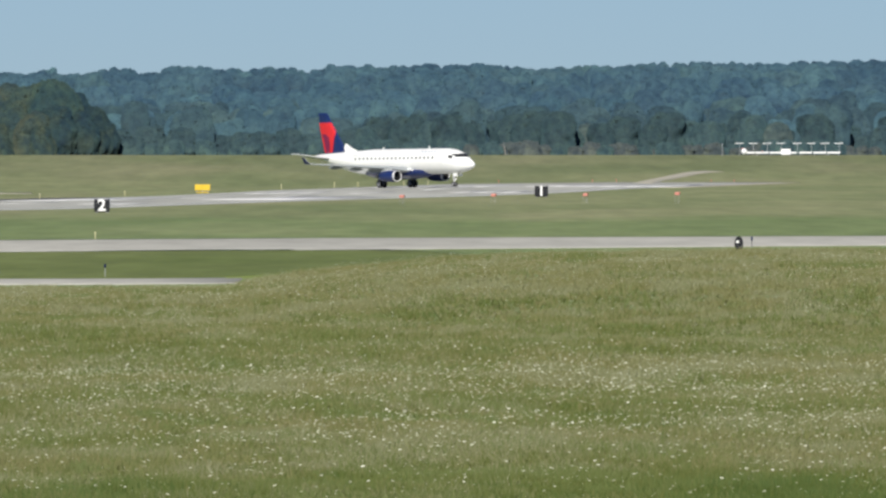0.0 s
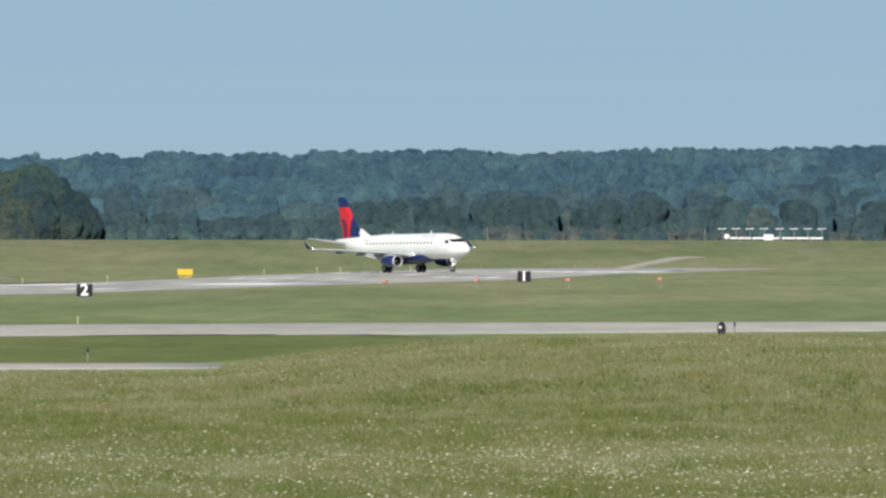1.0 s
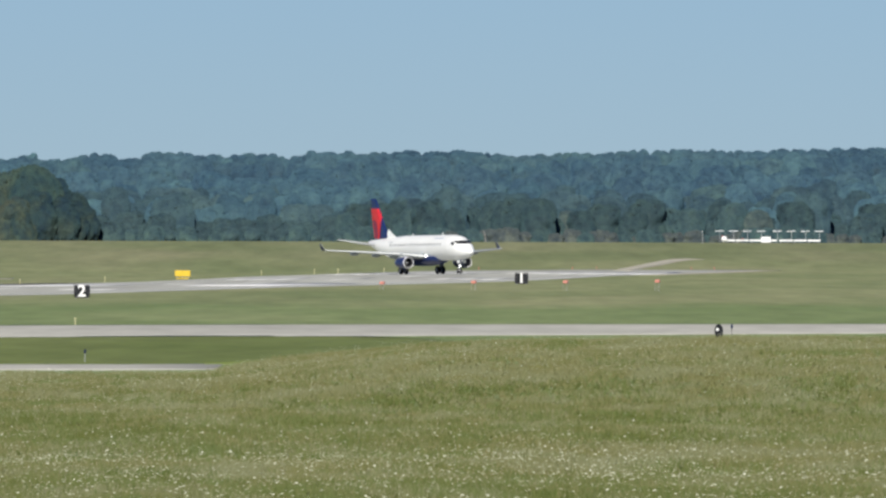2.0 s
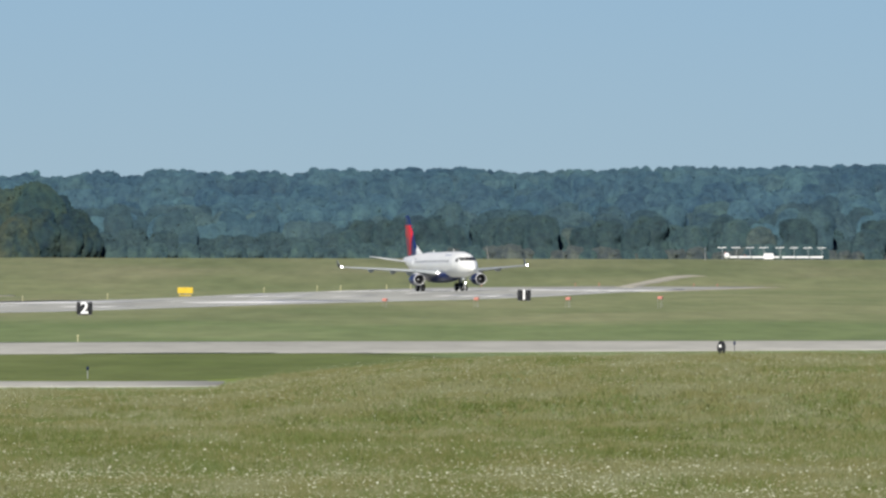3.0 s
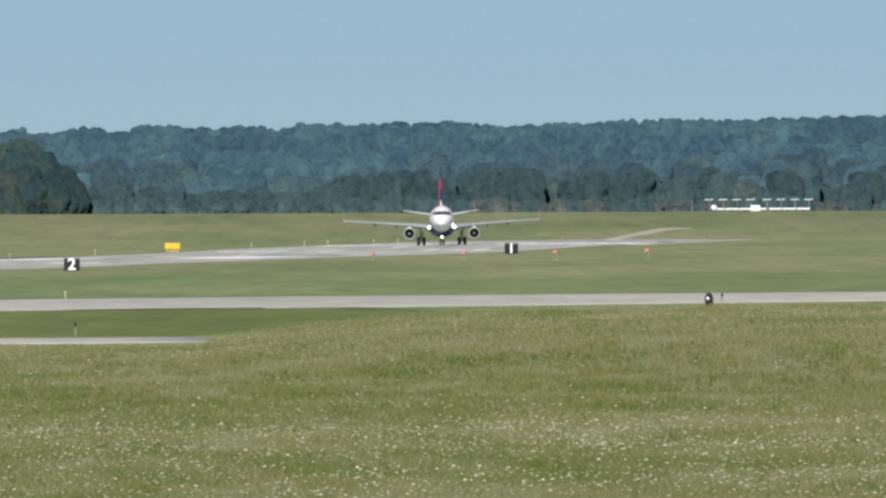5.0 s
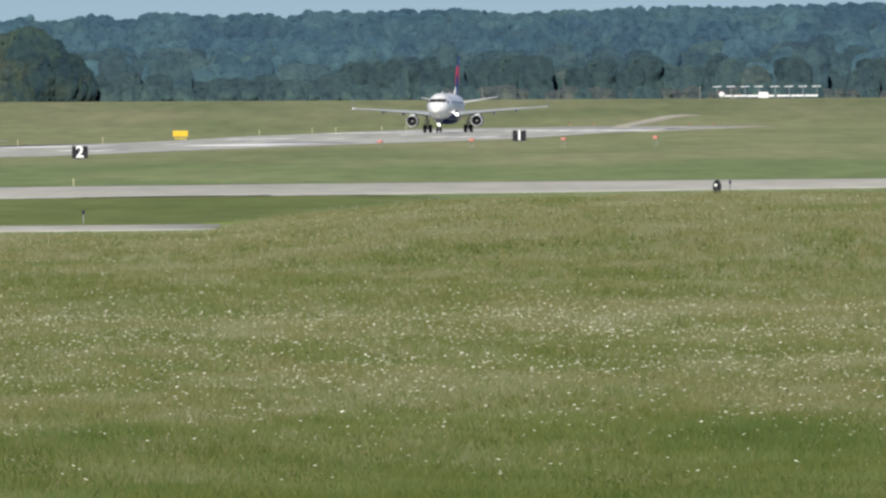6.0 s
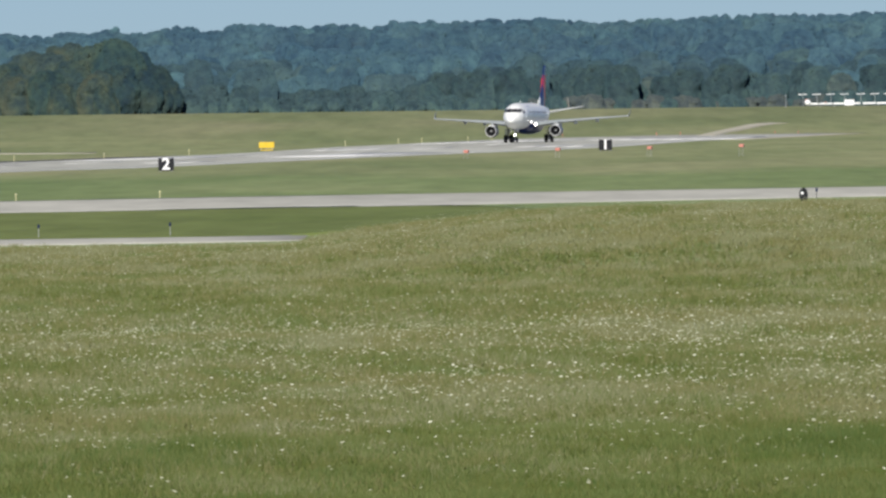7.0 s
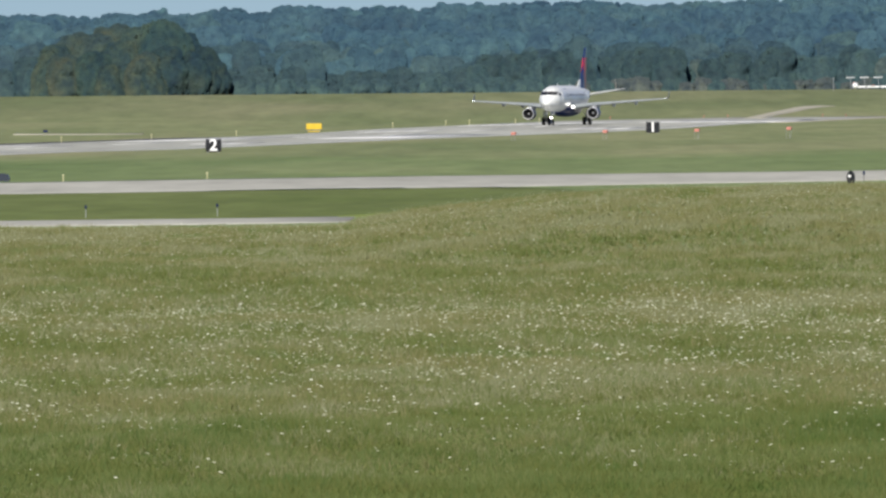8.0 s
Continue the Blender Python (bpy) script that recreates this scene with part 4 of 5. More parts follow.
def localizer():
    x, y = 54.0, 2722.0
    s = thing("localizer_antenna", at(x, y, -6), "white antenna array of eight elements on a low white platform", "antenna array")
    for k in range(8):
        dx = -7.35 + 2.2 * k + (0.35 if k > 3 else 0.0)
        bm = bmesh.new()
        rod(bm, (dx, 0, -0.2), (dx, 0, 1.86), 0.03)
        part("mast", bm, STEEL, s)
        bm = bmesh.new()
        box(bm, dx - 0.72, dx - 0.12, -0.25, 0.25, 1.82, 1.93, bevel=0.03)
        box(bm, dx + 0.02, dx + 0.62, -0.25, 0.25, 1.85, 1.96, bevel=0.03)
        rod(bm, (dx - 0.72, 0, 1.87), (dx + 0.62, 0, 1.90), 0.03)
        part("antenna_head", bm, SIGN_WHITE, s)
    for k in range(7):
        a = -7.0 + 2.2 * k + (0.3 if k > 3 else 0)
        bm = bmesh.new()
        box(bm, a, a + 2.05, -0.3, 0.3, 0.28, 0.55, bevel=0.04)
        part("platform_beam", bm, SIGN_WHITE, s)
        bm = bmesh.new()
        rod(bm, (a + 0.2, 0, -0.2), (a + 0.2, 0, 0.4), 0.06)
        part("leg", bm, STEEL, s)
    bm = bmesh.new()
    box(bm, -0.75, 0.75, -0.75, -0.05, 0.10, 1.0, bevel=0.04)
    part("equipment_box", bm, SIGN_WHITE, s, "white equipment box")
    bm = bmesh.new()
    bmesh.ops.create_uvsphere(bm, u_segments=16, v_segments=10, radius=0.48, matrix=Matrix.Translation((-6.6, -0.4, 0.60)))
    part("dome", bm, SIGN_WHITE, s, "white dome", smooth=True)
    for dx, z in ((-6.85, 1.05), (-3.75, 0.62)):
        bm = bmesh.new()
        rod(bm, (dx, -0.42, z - 0.12), (dx, -0.42, z + 0.06), 0.10, 0.09, 12)
        rod(bm, (dx, -0.42, z + 0.06), (dx, -0.42, z + 0.16), 0.09, 0.03, 12)
        part("obstruction_light", bm, ORANGE, s, "small orange obstruction light")


def poles():
    x, y = 43.8, 2712.0
    s = thing("utility_pole", at(x, y), "thin grey metal pole standing in the grass", "pole")
    bm = bmesh.new()
    rod(bm, (0, 0, -0.2), (0, 0, 1.9), 0.035, 0.03)
    part("shaft", bm, STEEL, s)
    bm = bmesh.new()
    box(bm, -0.06, 0.06, -0.06, 0.06, 1.75, 1.95, bevel=0.02)
    part("cap", bm, STEEL, s)


def track_box():
    """A small dark cabinet beside the perimeter track."""
    s = thing("utility_box", at(-65.4, 2221.0, 5), "small dark utility box in the grass beside the track", "utility box")
    bm = bmesh.new()
    box(bm, -0.30, 0.30, -0.18, 0.18, 0.0, 0.30, bevel=0.03)
    part("body", bm, MARKER_BLUE, s)
    bm = bmesh.new()
    box(bm, -0.33, 0.20, -0.21, 0.21, 0.30, 0.36, bevel=0.02)
    part("lid", bm, SIGN_BLACK, s)


track_box()
distance_sign(-301, 41, "2", -4)
distance_sign(0, 41, "1", -4)
taxi_sign()
guidance_sign()
approach_lamps()
edge_lights()
sign_post()
localizer()
poles()
low_sign()


# ---- trees ----
def ico(level):
    bm = bmesh.new()
    bmesh.ops.create_icosphere(bm, subdivisions=level, radius=1.0)
    v = np.array([tuple(p.co) for p in bm.verts])
    bm.verts.ensure_lookup_table()
    f = np.array([[q.index for q in p.verts] for p in bm.faces])
    bm.free()
    return v, f


def swell(d, centres, sizes):
    """How far out a ray along d leaves a soft union of rounded boughs."""
    along = d @ centres.T
    inside = sizes ** 2 - ((centres ** 2).sum(1) - along ** 2)
    far = np.where((inside > 0) & (along > 0), along + np.sqrt(np.maximum(inside, 0)), 0.3)
    return np.log(np.exp(10 * far).sum(1)) / 10 - 0.10


def crown_arrays(rng, height, radius, base, leaves, leaf, boughs=13, level=4, ragged=1.0):
    """A crown of soft leafy boughs, full to the ground, with sprays of leaves standing on it; points, faces and the way each spray faces."""
    way = rng.normal(size=(boughs, 3))
    way /= np.linalg.norm(way, axis=1, keepdims=True)
    centres = way * rng.uniform(0.42, 0.66, (boughs, 1))
    sizes = rng.uniform(0.22, 0.46, boughs) * (15.0 / (boughs + 2)) ** 0.22
    d, ball = ico(level)
    off = Vector(rng.uniform(-50, 50, 3))

    def skin(q):
        rough = np.array([0.10 * noise.noise(Vector(p) * 2.4 + off) + 0.07 * noise.noise(Vector(p) * 6.0 + off) + 0.045 * noise.noise(Vector(p) * 13.0 + off) for p in q])
        return q * (np.maximum(0.66, swell(q, centres, sizes)) + ragged * rough)[:, None]

    out = rng.normal(size=(leaves, 3))
    out[:, 2] = np.abs(out[:, 2])
    out /= np.linalg.norm(out, axis=1, keepdims=True)
    heart = skin(d)
    at_ = skin(out) * rng.uniform(1.0, 1.012, (leaves, 1))
    # domed above, and a skirt that widens towards the ground
    size = np.array([radius, radius, (height - base) / 2.0])
    lift = np.array([0, 0, (height + base) / 2.0])
    for p in (heart, at_):
        low = p[:, 2] < 0
        p[:, :2] *= np.where(low, 1 + 0.3 * np.minimum(1, -p[:, 2]), 1.0)[:, None]
        p[:, 2] = np.where(low, np.maximum(-1.05, p[:, 2] * 1.5), np.where(p[:, 2] > 0.55, 0.55 + (p[:, 2] - 0.55) * 0.5, p[:, 2]))
    top = np.sort(heart[:, 2])[-max(3, len(heart) // 60)]
    size[2] /= top
    h = heart * size + lift
    across = np.cross(h[ball[:, 1]] - h[ball[:, 0]], h[ball[:, 2]] - h[ball[:, 0]])
    own = np.zeros_like(h)
    for k in range(3):
        np.add.at(own, ball[:, k], across)
    own /= np.linalg.norm(own, axis=1, keepdims=True) + 1e-9
    # sprays lie along the skin of the crown
    n = leaves
    near = np.argmax(out @ d.T, axis=1)
    face = own[near] + rng.normal(0, 0.06, (n, 3))
    face /= np.linalg.norm(face, axis=1, keepdims=True)
    tri = rng.normal(size=(n, 3, 3))
    tri = tri - (tri * face[:, None, :]).sum(2, keepdims=True) * face[:, None, :]
    turned = (np.cross(tri[:, 1] - tri[:, 0], tri[:, 2] - tri[:, 0]) * face).sum(1) < 0
    tri[turned] = tri[turned][:, ::-1]
    tri = (at_ * size + lift + 0.25 * leaf * face)[:, None, :] + tri * leaf * rng.uniform(0.5, 1.4, (n, 1, 1))
    v = np.concatenate([h, tri.reshape(-1, 3)])
    # leaves lie nearly level on every side of a crown, but hang on the undersides of its boughs
    soft = np.concatenate([d, np.repeat(out + rng.normal(0, 0.45, (n, 3)), 3, 0)]) * 0.32 + (0, 0, 0.9)
    soft /= np.linalg.norm(soft, axis=1, keepdims=True)
    skin_way = np.concatenate([own, np.repeat(face, 3, 0)])
    hang = np.clip((0.15 - skin_way[:, 2:]) / 0.5, 0, 1)
    skin_way[:, 2] = np.maximum(skin_way[:, 2], -0.2)
    facing = soft * (1 - hang) + skin_way * hang
    facing /= np.linalg.norm(facing, axis=1, keepdims=True) + 1e-9
    return v, np.concatenate([ball, np.arange(n * 3).reshape(-1, 3) + len(heart)]), facing


def tree_template(rng, name, height, radius, leaf, label, leaves=1500, low=-0.04, leaf_size=0.30, level=4):
    s = thing(name, pose(0, 0, 0), label, "tree", "trees at the edge of the airfield")
    bm = bmesh.new()
    rod(bm, (0, 0, -0.4), (0.05 * radius, 0, height * 0.45), height * 0.028, height * 0.016, 10)
    rod(bm, (0.05 * radius, 0, height * 0.44), (0, 0.04 * radius, height * 0.82), height * 0.016, height * 0.005, 8)
    for k in range(6):
        a = k * 1.1 + rng.uniform(0, 0.5)
        z = height * rng.uniform(0.22, 0.6)
        rod(bm, (0, 0, z), (math.cos(a) * radius * 0.6, math.sin(a) * radius * 0.6, z + height * 0.2), height * 0.010, height * 0.003, 6)
    part("trunk", bm, BARK, s)
    v, f, facing = crown_arrays(rng, height, radius, height * low, leaves, leaf_size, 26, level, 0.85)
    c = new("crown", mesh_from("crown", v, f, [leaf], smooth=True))
    c.data.normals_split_custom_set_from_vertices(facing)
    c.parent = s
    return s


def edge_trees():
    rng = np.random.default_rng(7)
    deep = "dense dark green leafy tree at the edge of the woods"
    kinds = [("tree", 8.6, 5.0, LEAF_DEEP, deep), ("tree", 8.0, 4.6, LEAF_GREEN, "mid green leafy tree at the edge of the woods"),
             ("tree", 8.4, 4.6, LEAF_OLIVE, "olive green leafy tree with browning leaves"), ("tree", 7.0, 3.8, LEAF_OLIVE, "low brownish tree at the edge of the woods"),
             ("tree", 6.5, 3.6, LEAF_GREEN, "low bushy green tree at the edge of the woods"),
             ("tree", 6.0, 4.0, LEAF_HAZY, "low tree with haze-blue leaf colour at the edge of the woods"), ("tree", 5.0, 4.2, LEAF_HAZY, "spreading bush with haze-grey leaf colour at the edge of the woods"),
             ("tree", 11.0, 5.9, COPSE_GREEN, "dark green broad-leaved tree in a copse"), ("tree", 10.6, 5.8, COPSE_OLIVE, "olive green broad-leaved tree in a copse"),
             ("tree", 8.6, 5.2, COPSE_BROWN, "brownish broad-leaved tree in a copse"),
             ("tree", 10.8, 5.4, COPSE_SHADED, "deep green broad-leaved tree in a copse, shade and haze in its colour"),
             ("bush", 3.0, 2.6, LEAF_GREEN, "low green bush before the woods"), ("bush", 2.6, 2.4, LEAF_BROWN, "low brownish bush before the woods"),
             ("bush", 2.8, 2.8, LEAF_HAZY, "low bush with haze-grey leaf colour before the woods")]
    first = {}

    def plant(k, x, y, scale, turn):
        m = at(x, y, turn) @ Matrix.Diagonal((scale, scale, scale, 1))
        if k not in first:
            name, h, r, leaf, label = kinds[k]
            first[k] = tree_template(rng, name, h, r, leaf, label, 500 if 7 <= k <= 10 else 260 if k < 7 else 160, -0.04, 0.13 if k < 11 else 0.10, 5 if 7 <= k <= 10 else 4)
            first[k].matrix_world = m
        else:
            o = copy_thing(first[k], at(x, y, turn))
            o.scale = (scale, scale, scale)

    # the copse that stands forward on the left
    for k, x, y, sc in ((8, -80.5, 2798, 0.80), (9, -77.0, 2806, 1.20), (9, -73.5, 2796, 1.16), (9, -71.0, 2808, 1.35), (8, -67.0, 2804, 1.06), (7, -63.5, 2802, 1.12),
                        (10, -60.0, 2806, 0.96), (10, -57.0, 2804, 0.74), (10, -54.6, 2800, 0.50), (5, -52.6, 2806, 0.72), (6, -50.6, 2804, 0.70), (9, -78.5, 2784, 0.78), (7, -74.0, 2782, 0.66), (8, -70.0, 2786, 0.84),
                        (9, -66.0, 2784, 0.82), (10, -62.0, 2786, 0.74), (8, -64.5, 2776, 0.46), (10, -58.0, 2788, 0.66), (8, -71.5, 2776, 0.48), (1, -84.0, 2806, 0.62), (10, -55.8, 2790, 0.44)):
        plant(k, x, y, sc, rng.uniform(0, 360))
    # the front of the woods, behind the copse and beyond it
    x = -108.0
    while x < -84:
        plant(int(rng.choice([0, 0, 5])), x, 2868 + rng.uniform(-30, 30), rng.uniform(0.75, 1.05), rng.uniform(0, 360))
        x += rng.uniform(1.8, 3.2)
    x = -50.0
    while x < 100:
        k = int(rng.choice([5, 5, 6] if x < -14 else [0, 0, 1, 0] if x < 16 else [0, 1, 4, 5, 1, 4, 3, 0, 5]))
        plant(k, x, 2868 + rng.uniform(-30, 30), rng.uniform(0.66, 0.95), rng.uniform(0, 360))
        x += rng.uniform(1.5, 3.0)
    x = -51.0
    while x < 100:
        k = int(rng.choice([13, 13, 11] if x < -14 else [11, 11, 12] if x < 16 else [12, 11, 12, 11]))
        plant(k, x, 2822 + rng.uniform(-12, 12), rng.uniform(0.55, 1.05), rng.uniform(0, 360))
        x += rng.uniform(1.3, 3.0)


def woods():
    rng = np.random.default_rng(11)
    bank = [crown_arrays(np.random.default_rng(40 + k), 1.0, 0.5, 0.02, 360, 0.015, 13, 4, 0.80) for k in range(12)]
    vs, fs, ms, ws = [], [], [], []
    n = 0
    # the skyline of the ridge, crown by crown
    sky_x = [-146, -143, -140, -137, -130, -126, -124, -122, -115, -112, -109, -105, -100, -98, -95, -91, -81, -78.5, -75.5, -67, -63, -58, -51, -49, -43, -40, -36, -34.4, -32.5,
             -30, -27, -25, -22, -16, -13.5, -5, 5, 9, 15, 17, 21, 28, 34, 39, 42, 44.5, 54, 59, 62, 66, 71, 74, 76.6, 80, 85, 90, 93, 97, 117]
    sky_z = [20.7, 21.5, 21.7, 20.9, 21.0, 21.1, 20.1, 21.0, 21.0, 21.4, 22.2, 22.4, 21.9, 20.8, 21.4, 22.4, 22.6, 20.8, 22.7, 22.7, 23.5, 21.9, 21.9, 23.3, 22.4, 23.0, 23.0, 21.6, 23.5,
             24.3, 23.8, 22.7, 23.5, 23.4, 22.7, 23.7, 23.1, 24.2, 23.0, 23.7, 22.7, 22.2, 22.9, 23.0, 23.6, 22.7, 23.8, 24.8, 23.5, 25.0, 23.8, 24.0, 25.2, 23.5, 24.8, 23.5, 24.8, 24.1, 24.3]

    def grow(x, y, foot, h, w, kind):
        nonlocal n
        v, f, facing = bank[int(rng.integers(len(bank)))]
        a = rng.uniform(0, 2 * math.pi)
        rot = np.array([[math.cos(a), -math.sin(a)], [math.sin(a), math.cos(a)]])
        p = np.empty_like(v)
        p[:, :2] = (v[:, :2] @ rot.T) * w + (x, y)
        p[:, 2] = v[:, 2] * h + foot
        turn = np.empty_like(facing)
        turn[:, :2], turn[:, 2] = facing[:, :2] @ rot.T, facing[:, 2]
        vs.append(p)
        ws.append(turn)
        fs.append(f + n)
        ms.append(np.full(len(f), kind))
        n += len(v)

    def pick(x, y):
        # greener in front, leaf colour hazed bluer towards the ridge, whole stands alike
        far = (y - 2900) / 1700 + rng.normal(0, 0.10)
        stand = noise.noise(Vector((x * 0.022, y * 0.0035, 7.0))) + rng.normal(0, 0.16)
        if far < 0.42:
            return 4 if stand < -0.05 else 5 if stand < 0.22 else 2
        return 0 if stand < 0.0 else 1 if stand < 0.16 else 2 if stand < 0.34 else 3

    y = 2910.0
    while y < 4450:
        half_l, half_r = 0.0345 * y + 25, 0.0335 * y + 25
        h0 = float(np.interp(y, [2900, 3200, 4000, 4450], [8.6, 11.0, 12.6, 13.2]))
        x = -half_l + rng.uniform(0, 6)
        while x < half_r:
            h = h0 * rng.uniform(0.66, 1.14)
            w = h * rng.uniform(0.70, 1.25)
            yy = y + rng.uniform(-80, 80)
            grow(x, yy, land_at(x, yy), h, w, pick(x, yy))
            x += w * rng.uniform(0.45, 0.75)
        y += 170
    # the ridge itself: low crowns fill it, and the topmost follow its dips and swells
    for yy0, drop, gap in ((4500, 1.9, 6.0), (4570, 0.9, 4.2), (4620, 0.0, 2.6)):
        x = -175.0
        while x < 165:
            yy = yy0 + rng.uniform(-20, 20)
            w = rng.uniform(6.5, 14.0)
            xs = (x + np.linspace(-0.30, 0.30, 7) * w) * 4600 / yy
            top = 8.5 + (float(np.interp(xs, sky_x, sky_z).min()) - 8.5) * yy / 4600 - drop + rng.uniform(-0.3, 0.2)
            h = rng.uniform(11, 14)
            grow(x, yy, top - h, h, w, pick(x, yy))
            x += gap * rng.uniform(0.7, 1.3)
    me = mesh_from("woods", np.concatenate(vs), np.concatenate(fs), [HAZY_DEEP, HAZY_GREEN, HAZY_OLIVE, HAZY_BROWN, WOOD_DEEP, WOOD_GREEN], np.concatenate(ms), smooth=True)
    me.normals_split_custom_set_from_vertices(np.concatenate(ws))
    tagged(new("woods", me), "deciduous woods on a far slope with blue haze in the leaf colour", "woods", "", "stuff")


def bare_snag():
    x, y = 10.18, 2800.0
    s = thing("dead_tree", at(x, y), "pale leaning dead tree trunk before the woods", "tree")
    bm = bmesh.new()
    rod(bm, (0, 0, -0.2), (-0.2, 0, 1.2), 0.06, 0.04, 8)
    rod(bm, (-0.2, 0, 1.15), (-0.38, 0, 2.2), 0.04, 0.018, 8)
    rod(bm, (-0.2, 0, 1.1), (0.03, 0, 1.7), 0.022, 0.01, 6)
    part("trunk", bm, PALE_WOOD, s)


edge_trees()
bare_snag()
woods()


# ---- the meadow ----
def drift(x, y, seed):
    """Smooth patchiness between 0 and 1 over unit cells."""
    table = np.random.default_rng(seed).uniform(0, 1, (64, 64))
    i, j = np.floor(x).astype(int), np.floor(y).astype(int)
    u, v = step(x - i), step(y - j)
    pick = lambda p, q: table[p % 64, q % 64]
    return (pick(i, j) * (1 - u) + pick(i + 1, j) * u) * (1 - v) + (pick(i, j + 1) * (1 - u) + pick(i + 1, j + 1) * u) * v


def meadow():
    rng = np.random.default_rng(3)
    count = 150000
    # more tufts near the camera, where they show largest
    q = rng.uniform(0, 1, count)
    y = 346 * (988 / 346) ** q
    x = rng.uniform(-0.0345, 0.0315, count) * y
    y = y * (1 + 0.055 * np.clip((x + 12.5) / 4, 0, 1) * np.clip((y - 700) / 280, 0, 1))
    z = land(x, y)
    clump = drift(x / 1.3, y / 8.0, 21)
    tall = (0.20 + 0.20 * clump) * rng.uniform(0.7, 1.35, count)
    blades = 5
    swathe = np.interp(y, [362, 400, 430, 470, 525, 575, 629, 700, 760, 830, 900, 988], [1.0, 1.0, 0.92, 0.45, 0.42, 0.62, 0.15, 0.42, 0.48, 0.25, 0.05, 0.10])
    swathe = swathe + 0.9 * (drift(x / 5.0, y / 24.0, 22) - 0.5) + 0.32 * (drift(x / 1.6, y / 9.0, 23) - 0.5)
    hollow = np.exp(-((x - 8.6) / 2.7) ** 2 - ((y - 428) / 22.0) ** 2) + 0.7 * np.exp(-((x + 8.0) / 1.8) ** 2 - ((y - 425) / 14.0) ** 2)
    swathe = swathe + 0.8 * hollow
    tall = tall * (1 + 0.35 * hollow)
    lush = (rng.uniform(0, 1, count) < swathe).astype(int)
    rank = 0.95 * hollow + 0.60 * np.clip((445 - y) / 50, 0, 1) * drift(x / 3.0, y / 14.0, 26)
    lush[rng.uniform(0, 1, count) < rank] = 2
    base = np.stack([x, y, z], 1)[:, None, :] + np.concatenate([rng.normal(0, 0.10, (count, blades, 2)), np.zeros((count, blades, 1))], 2)
    a = rng.uniform(-0.55, 0.55, (count, blades))
    wide = rng.uniform(0.010, 0.024, (count, blades))[..., None] * (0.75 + y[:, None, None] / 900)
    sidev = np.stack([np.cos(a), np.sin(a), np.zeros_like(a)], 2) * wide
    lean = rng.normal(0, 0.17, (count, blades, 3))
    lean[..., 2] = tall[:, None] * rng.uniform(0.65, 1.1, (count, blades))
    v = np.stack([base - sidev, base + sidev, base + lean], 2).reshape(-1, 3)
    f = np.arange(len(v)).reshape(-1, 3)
    tagged(new("meadow_grass", mesh_from("meadow_grass", v, f, [BLADES, LUSH_BLADES, RANK_BLADES], np.repeat(lush, blades))), "tall uncut green and straw-coloured meadow grass", "grass", "", "stuff")
    # white umbels, thick in some swathes and sparse in others
    count = 110000
    q = rng.uniform(0, 1, count)
    y = 365 * (984 / 365) ** q
    x = rng.uniform(-0.0345, 0.0315, count) * y
    y = y * (1 + 0.055 * np.clip((x + 12.5) / 4, 0, 1) * np.clip((y - 700) / 280, 0, 1))
    band = np.interp(y, [365, 405, 430, 470, 505, 525, 550, 580, 612, 640, 670, 720, 790, 850, 900, 950, 984],
                     [0.03, 0.05, 0.10, 0.22, 0.55, 0.70, 0.45, 0.45, 1.1, 1.2, 0.65, 0.16, 0.16, 0.8, 1.9, 1.7, 1.0])
    patch = (0.25 + 1.0 * drift(x / 4.5, y / 16.0, 24)) * (0.45 + 0.9 * drift(x / 1.1, y / 5.0, 25))
    keep = rng.uniform(0, 1, count) < band * patch * 0.62
    x, y = x[keep], y[keep]
    n = len(x)
    z = land(x, y) + rng.uniform(0.28, 0.55, n)
    r = 0.010 + 0.032 * rng.uniform(0, 1, n) ** 2.8
    r = r * np.interp(y, [700, 900], [1.0, 0.72])
    ring = np.arange(7) * 2 * math.pi / 7
    tilt = rng.normal(0, 0.22, (n, 2))
    tilt[:, 1] -= 0.14
    dx, dy = np.cos(ring)[None] * r[:, None] * 1.5, np.sin(ring)[None] * r[:, None]
    rim = np.stack([x[:, None] + dx, y[:, None] + dy, z[:, None] + dx * tilt[:, :1] - dy * tilt[:, 1:]], 2)
    top = np.stack([x, y, z + r * 0.30], 1)[:, None]
    foot = np.stack([x, y, z - r * 0.35], 1)[:, None]
    v = np.concatenate([rim, top, foot], 1).reshape(-1, 3)
    k = np.arange(7)
    tri = np.concatenate([np.stack([k, (k + 1) % 7, np.full(7, 7)], 1), np.stack([(k + 1) % 7, k, np.full(7, 8)], 1)])
    f = (tri[None] + (np.arange(n) * 9)[:, None, None]).reshape(-1, 3)
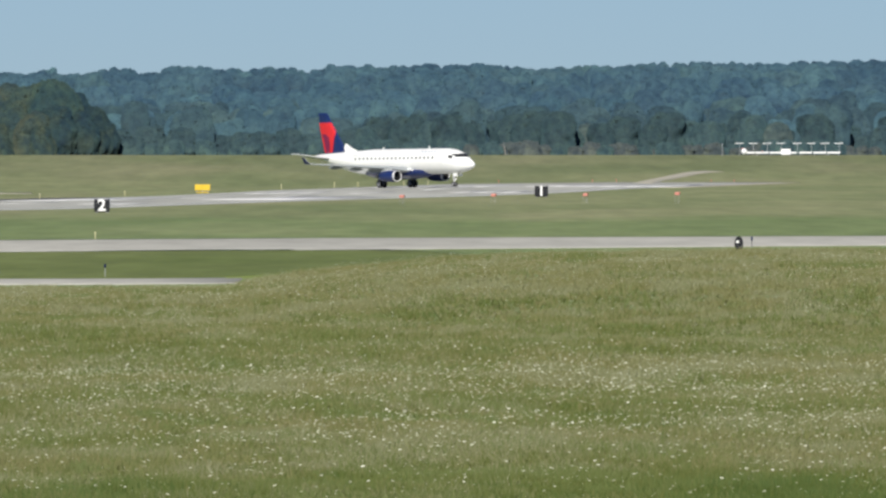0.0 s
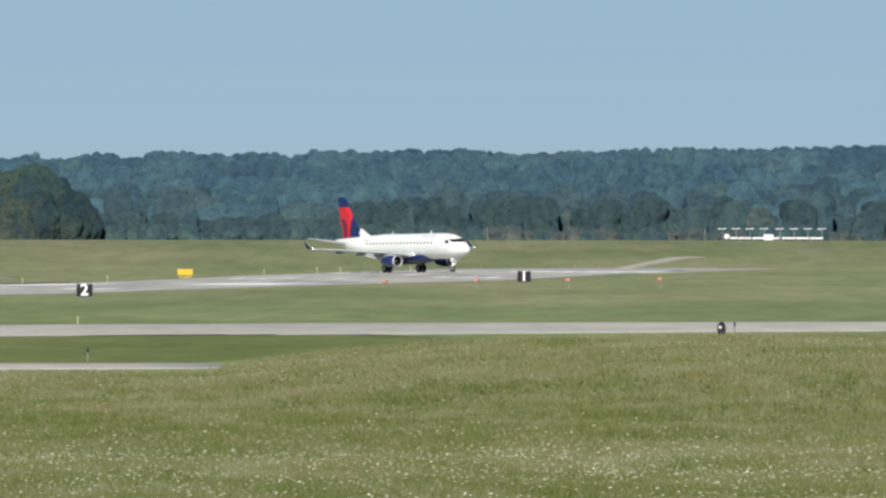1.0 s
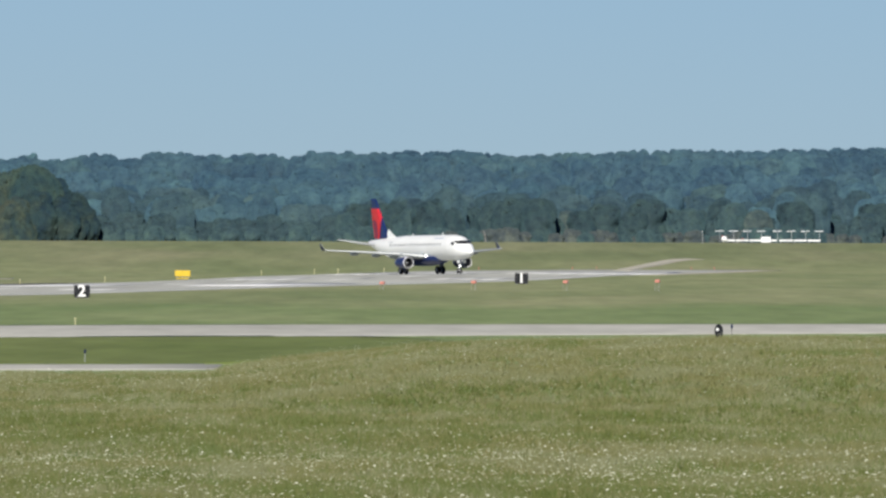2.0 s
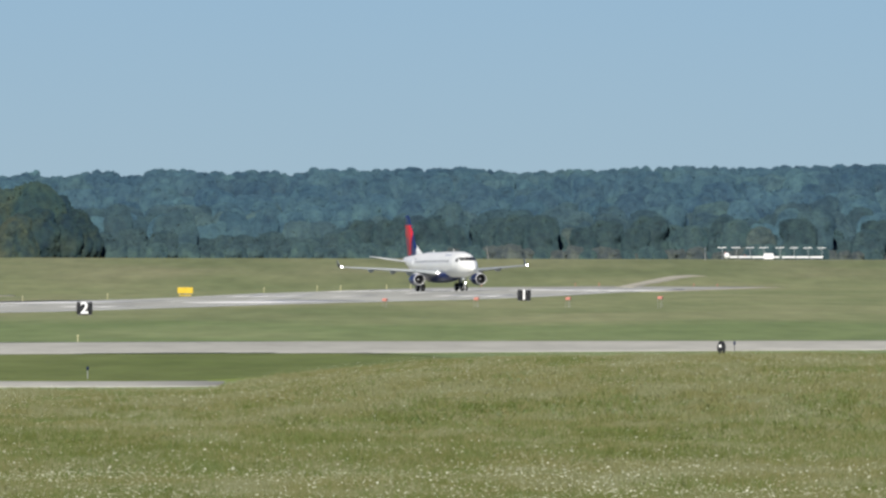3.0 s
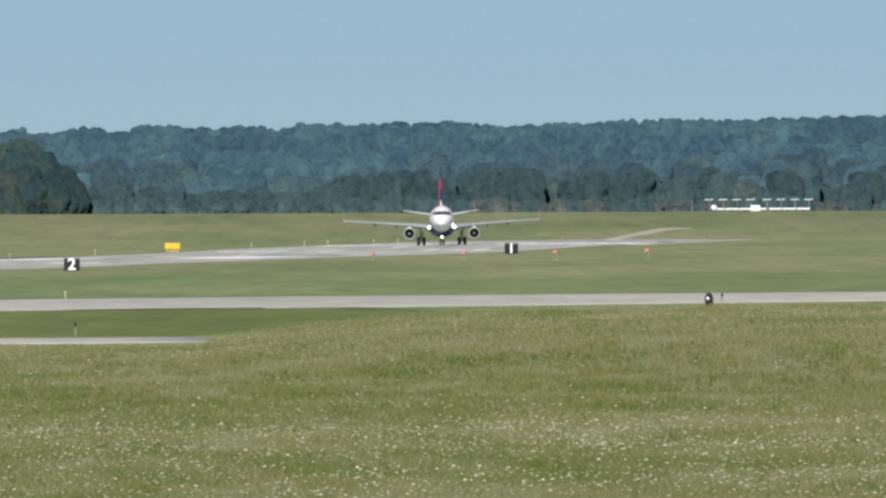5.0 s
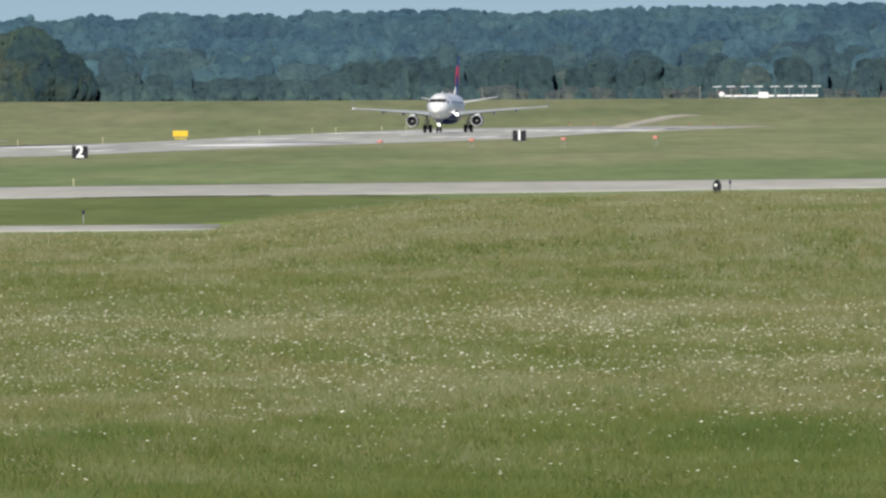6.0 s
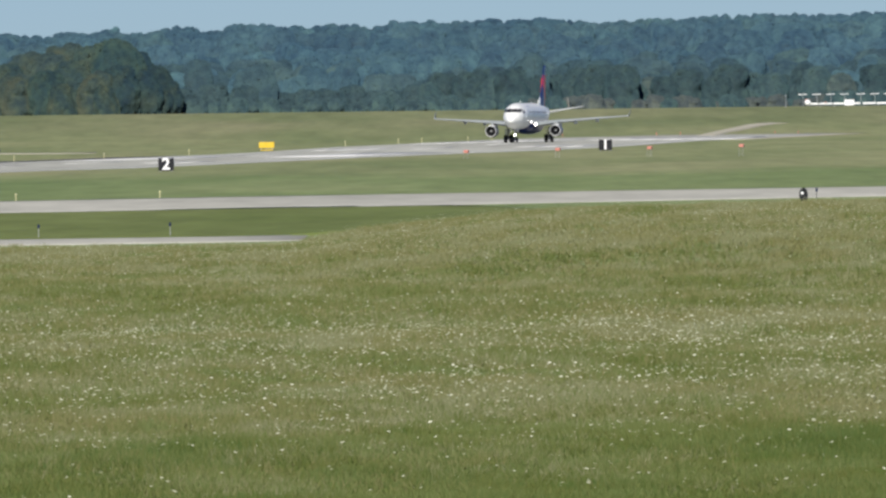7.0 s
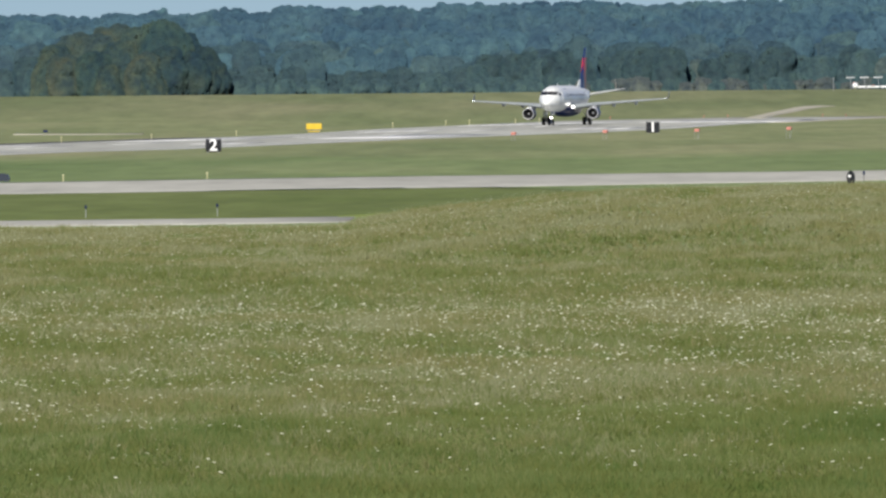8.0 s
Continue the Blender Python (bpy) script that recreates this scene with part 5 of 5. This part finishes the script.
    tagged(new("wildflowers", mesh_from("wildflowers", v, f, [UMBEL])), "small white umbel wildflowers scattered through the meadow", "wildflowers", "", "stuff")


meadow()


# ---- what moves ----
def motions():
    # seconds, x, y and the heading away from straight at the camera
    T = [0, .5, 1, 1.5, 2, 2.5, 3, 3.5, 4, 4.5, 5, 5.5, 6, 6.5, 7, 7.5, 8]
    TURN = [41, 37.2, 33.3, 29.3, 25.1, 20.8, 16.5, 12.3, 8.1, 4.0, 0.1, -3.5, -5.9, -7.6, -8.7, -9.4, -9.9]
    SIDE = [-81, -58, -38, -18.5, -2, 12.5, 25, 36, 43, 48, 51, 51, 48, 44, 38.5, 31, 22]
    rows, y, gone = [], 2263.0, []
    dist = 0.0
    for i, t in enumerate(T):
        if i:
            v = 5.3 + 0.18 * t
            a = radians((TURN[i] + TURN[i - 1]) / 2)
            y -= v * math.cos(a) * (t - T[i - 1])
            dist += v * (t - T[i - 1])
        gone.append(dist)
        x = SIDE[i] * y / 30603.0
        h = radians(TURN[i] - 90)
        fx, fy = math.cos(h), math.sin(h)
        nose, left, right = land_at(x + 11.4 * fx, y + 11.4 * fy), land_at(x - 2.6 * fy, y + 2.6 * fx), land_at(x + 2.6 * fy, y - 2.6 * fx)
        base = (left + right) / 2
        tip = -math.degrees(math.atan2(nose - base, 11.4)) - 0.35
        bank = math.degrees(math.atan2(left - right, 5.2))
        rows.append((t, pose(x, y, base + 0.045, 0, 0, TURN[i] - 90) @ pose(0, 0, 0, bank, tip, 0)))
    walk(PLANE, rows)
    for hub, place, radius in WHEELS:
        spin = []
        for k in range(0, 241):
            t = k / 30
            spin.append((t, pose(*place, 0, 0, 0) @ Matrix.Rotation(float(np.interp(t, T, gone)) / radius, 4, "Y")))
        walk(hub, spin)
    for head, place, moment in FLASHERS:
        swing = ((0, 150), (moment - 0.10, 150), (moment - 0.05, 78), (moment, 0), (moment + 0.05, 78), (moment + 0.10, 150), (8, 150))
        walk(head, [(t, pose(*place) @ Matrix.Rotation(radians(a), 4, "Y")) for t, a in swing])


motions()
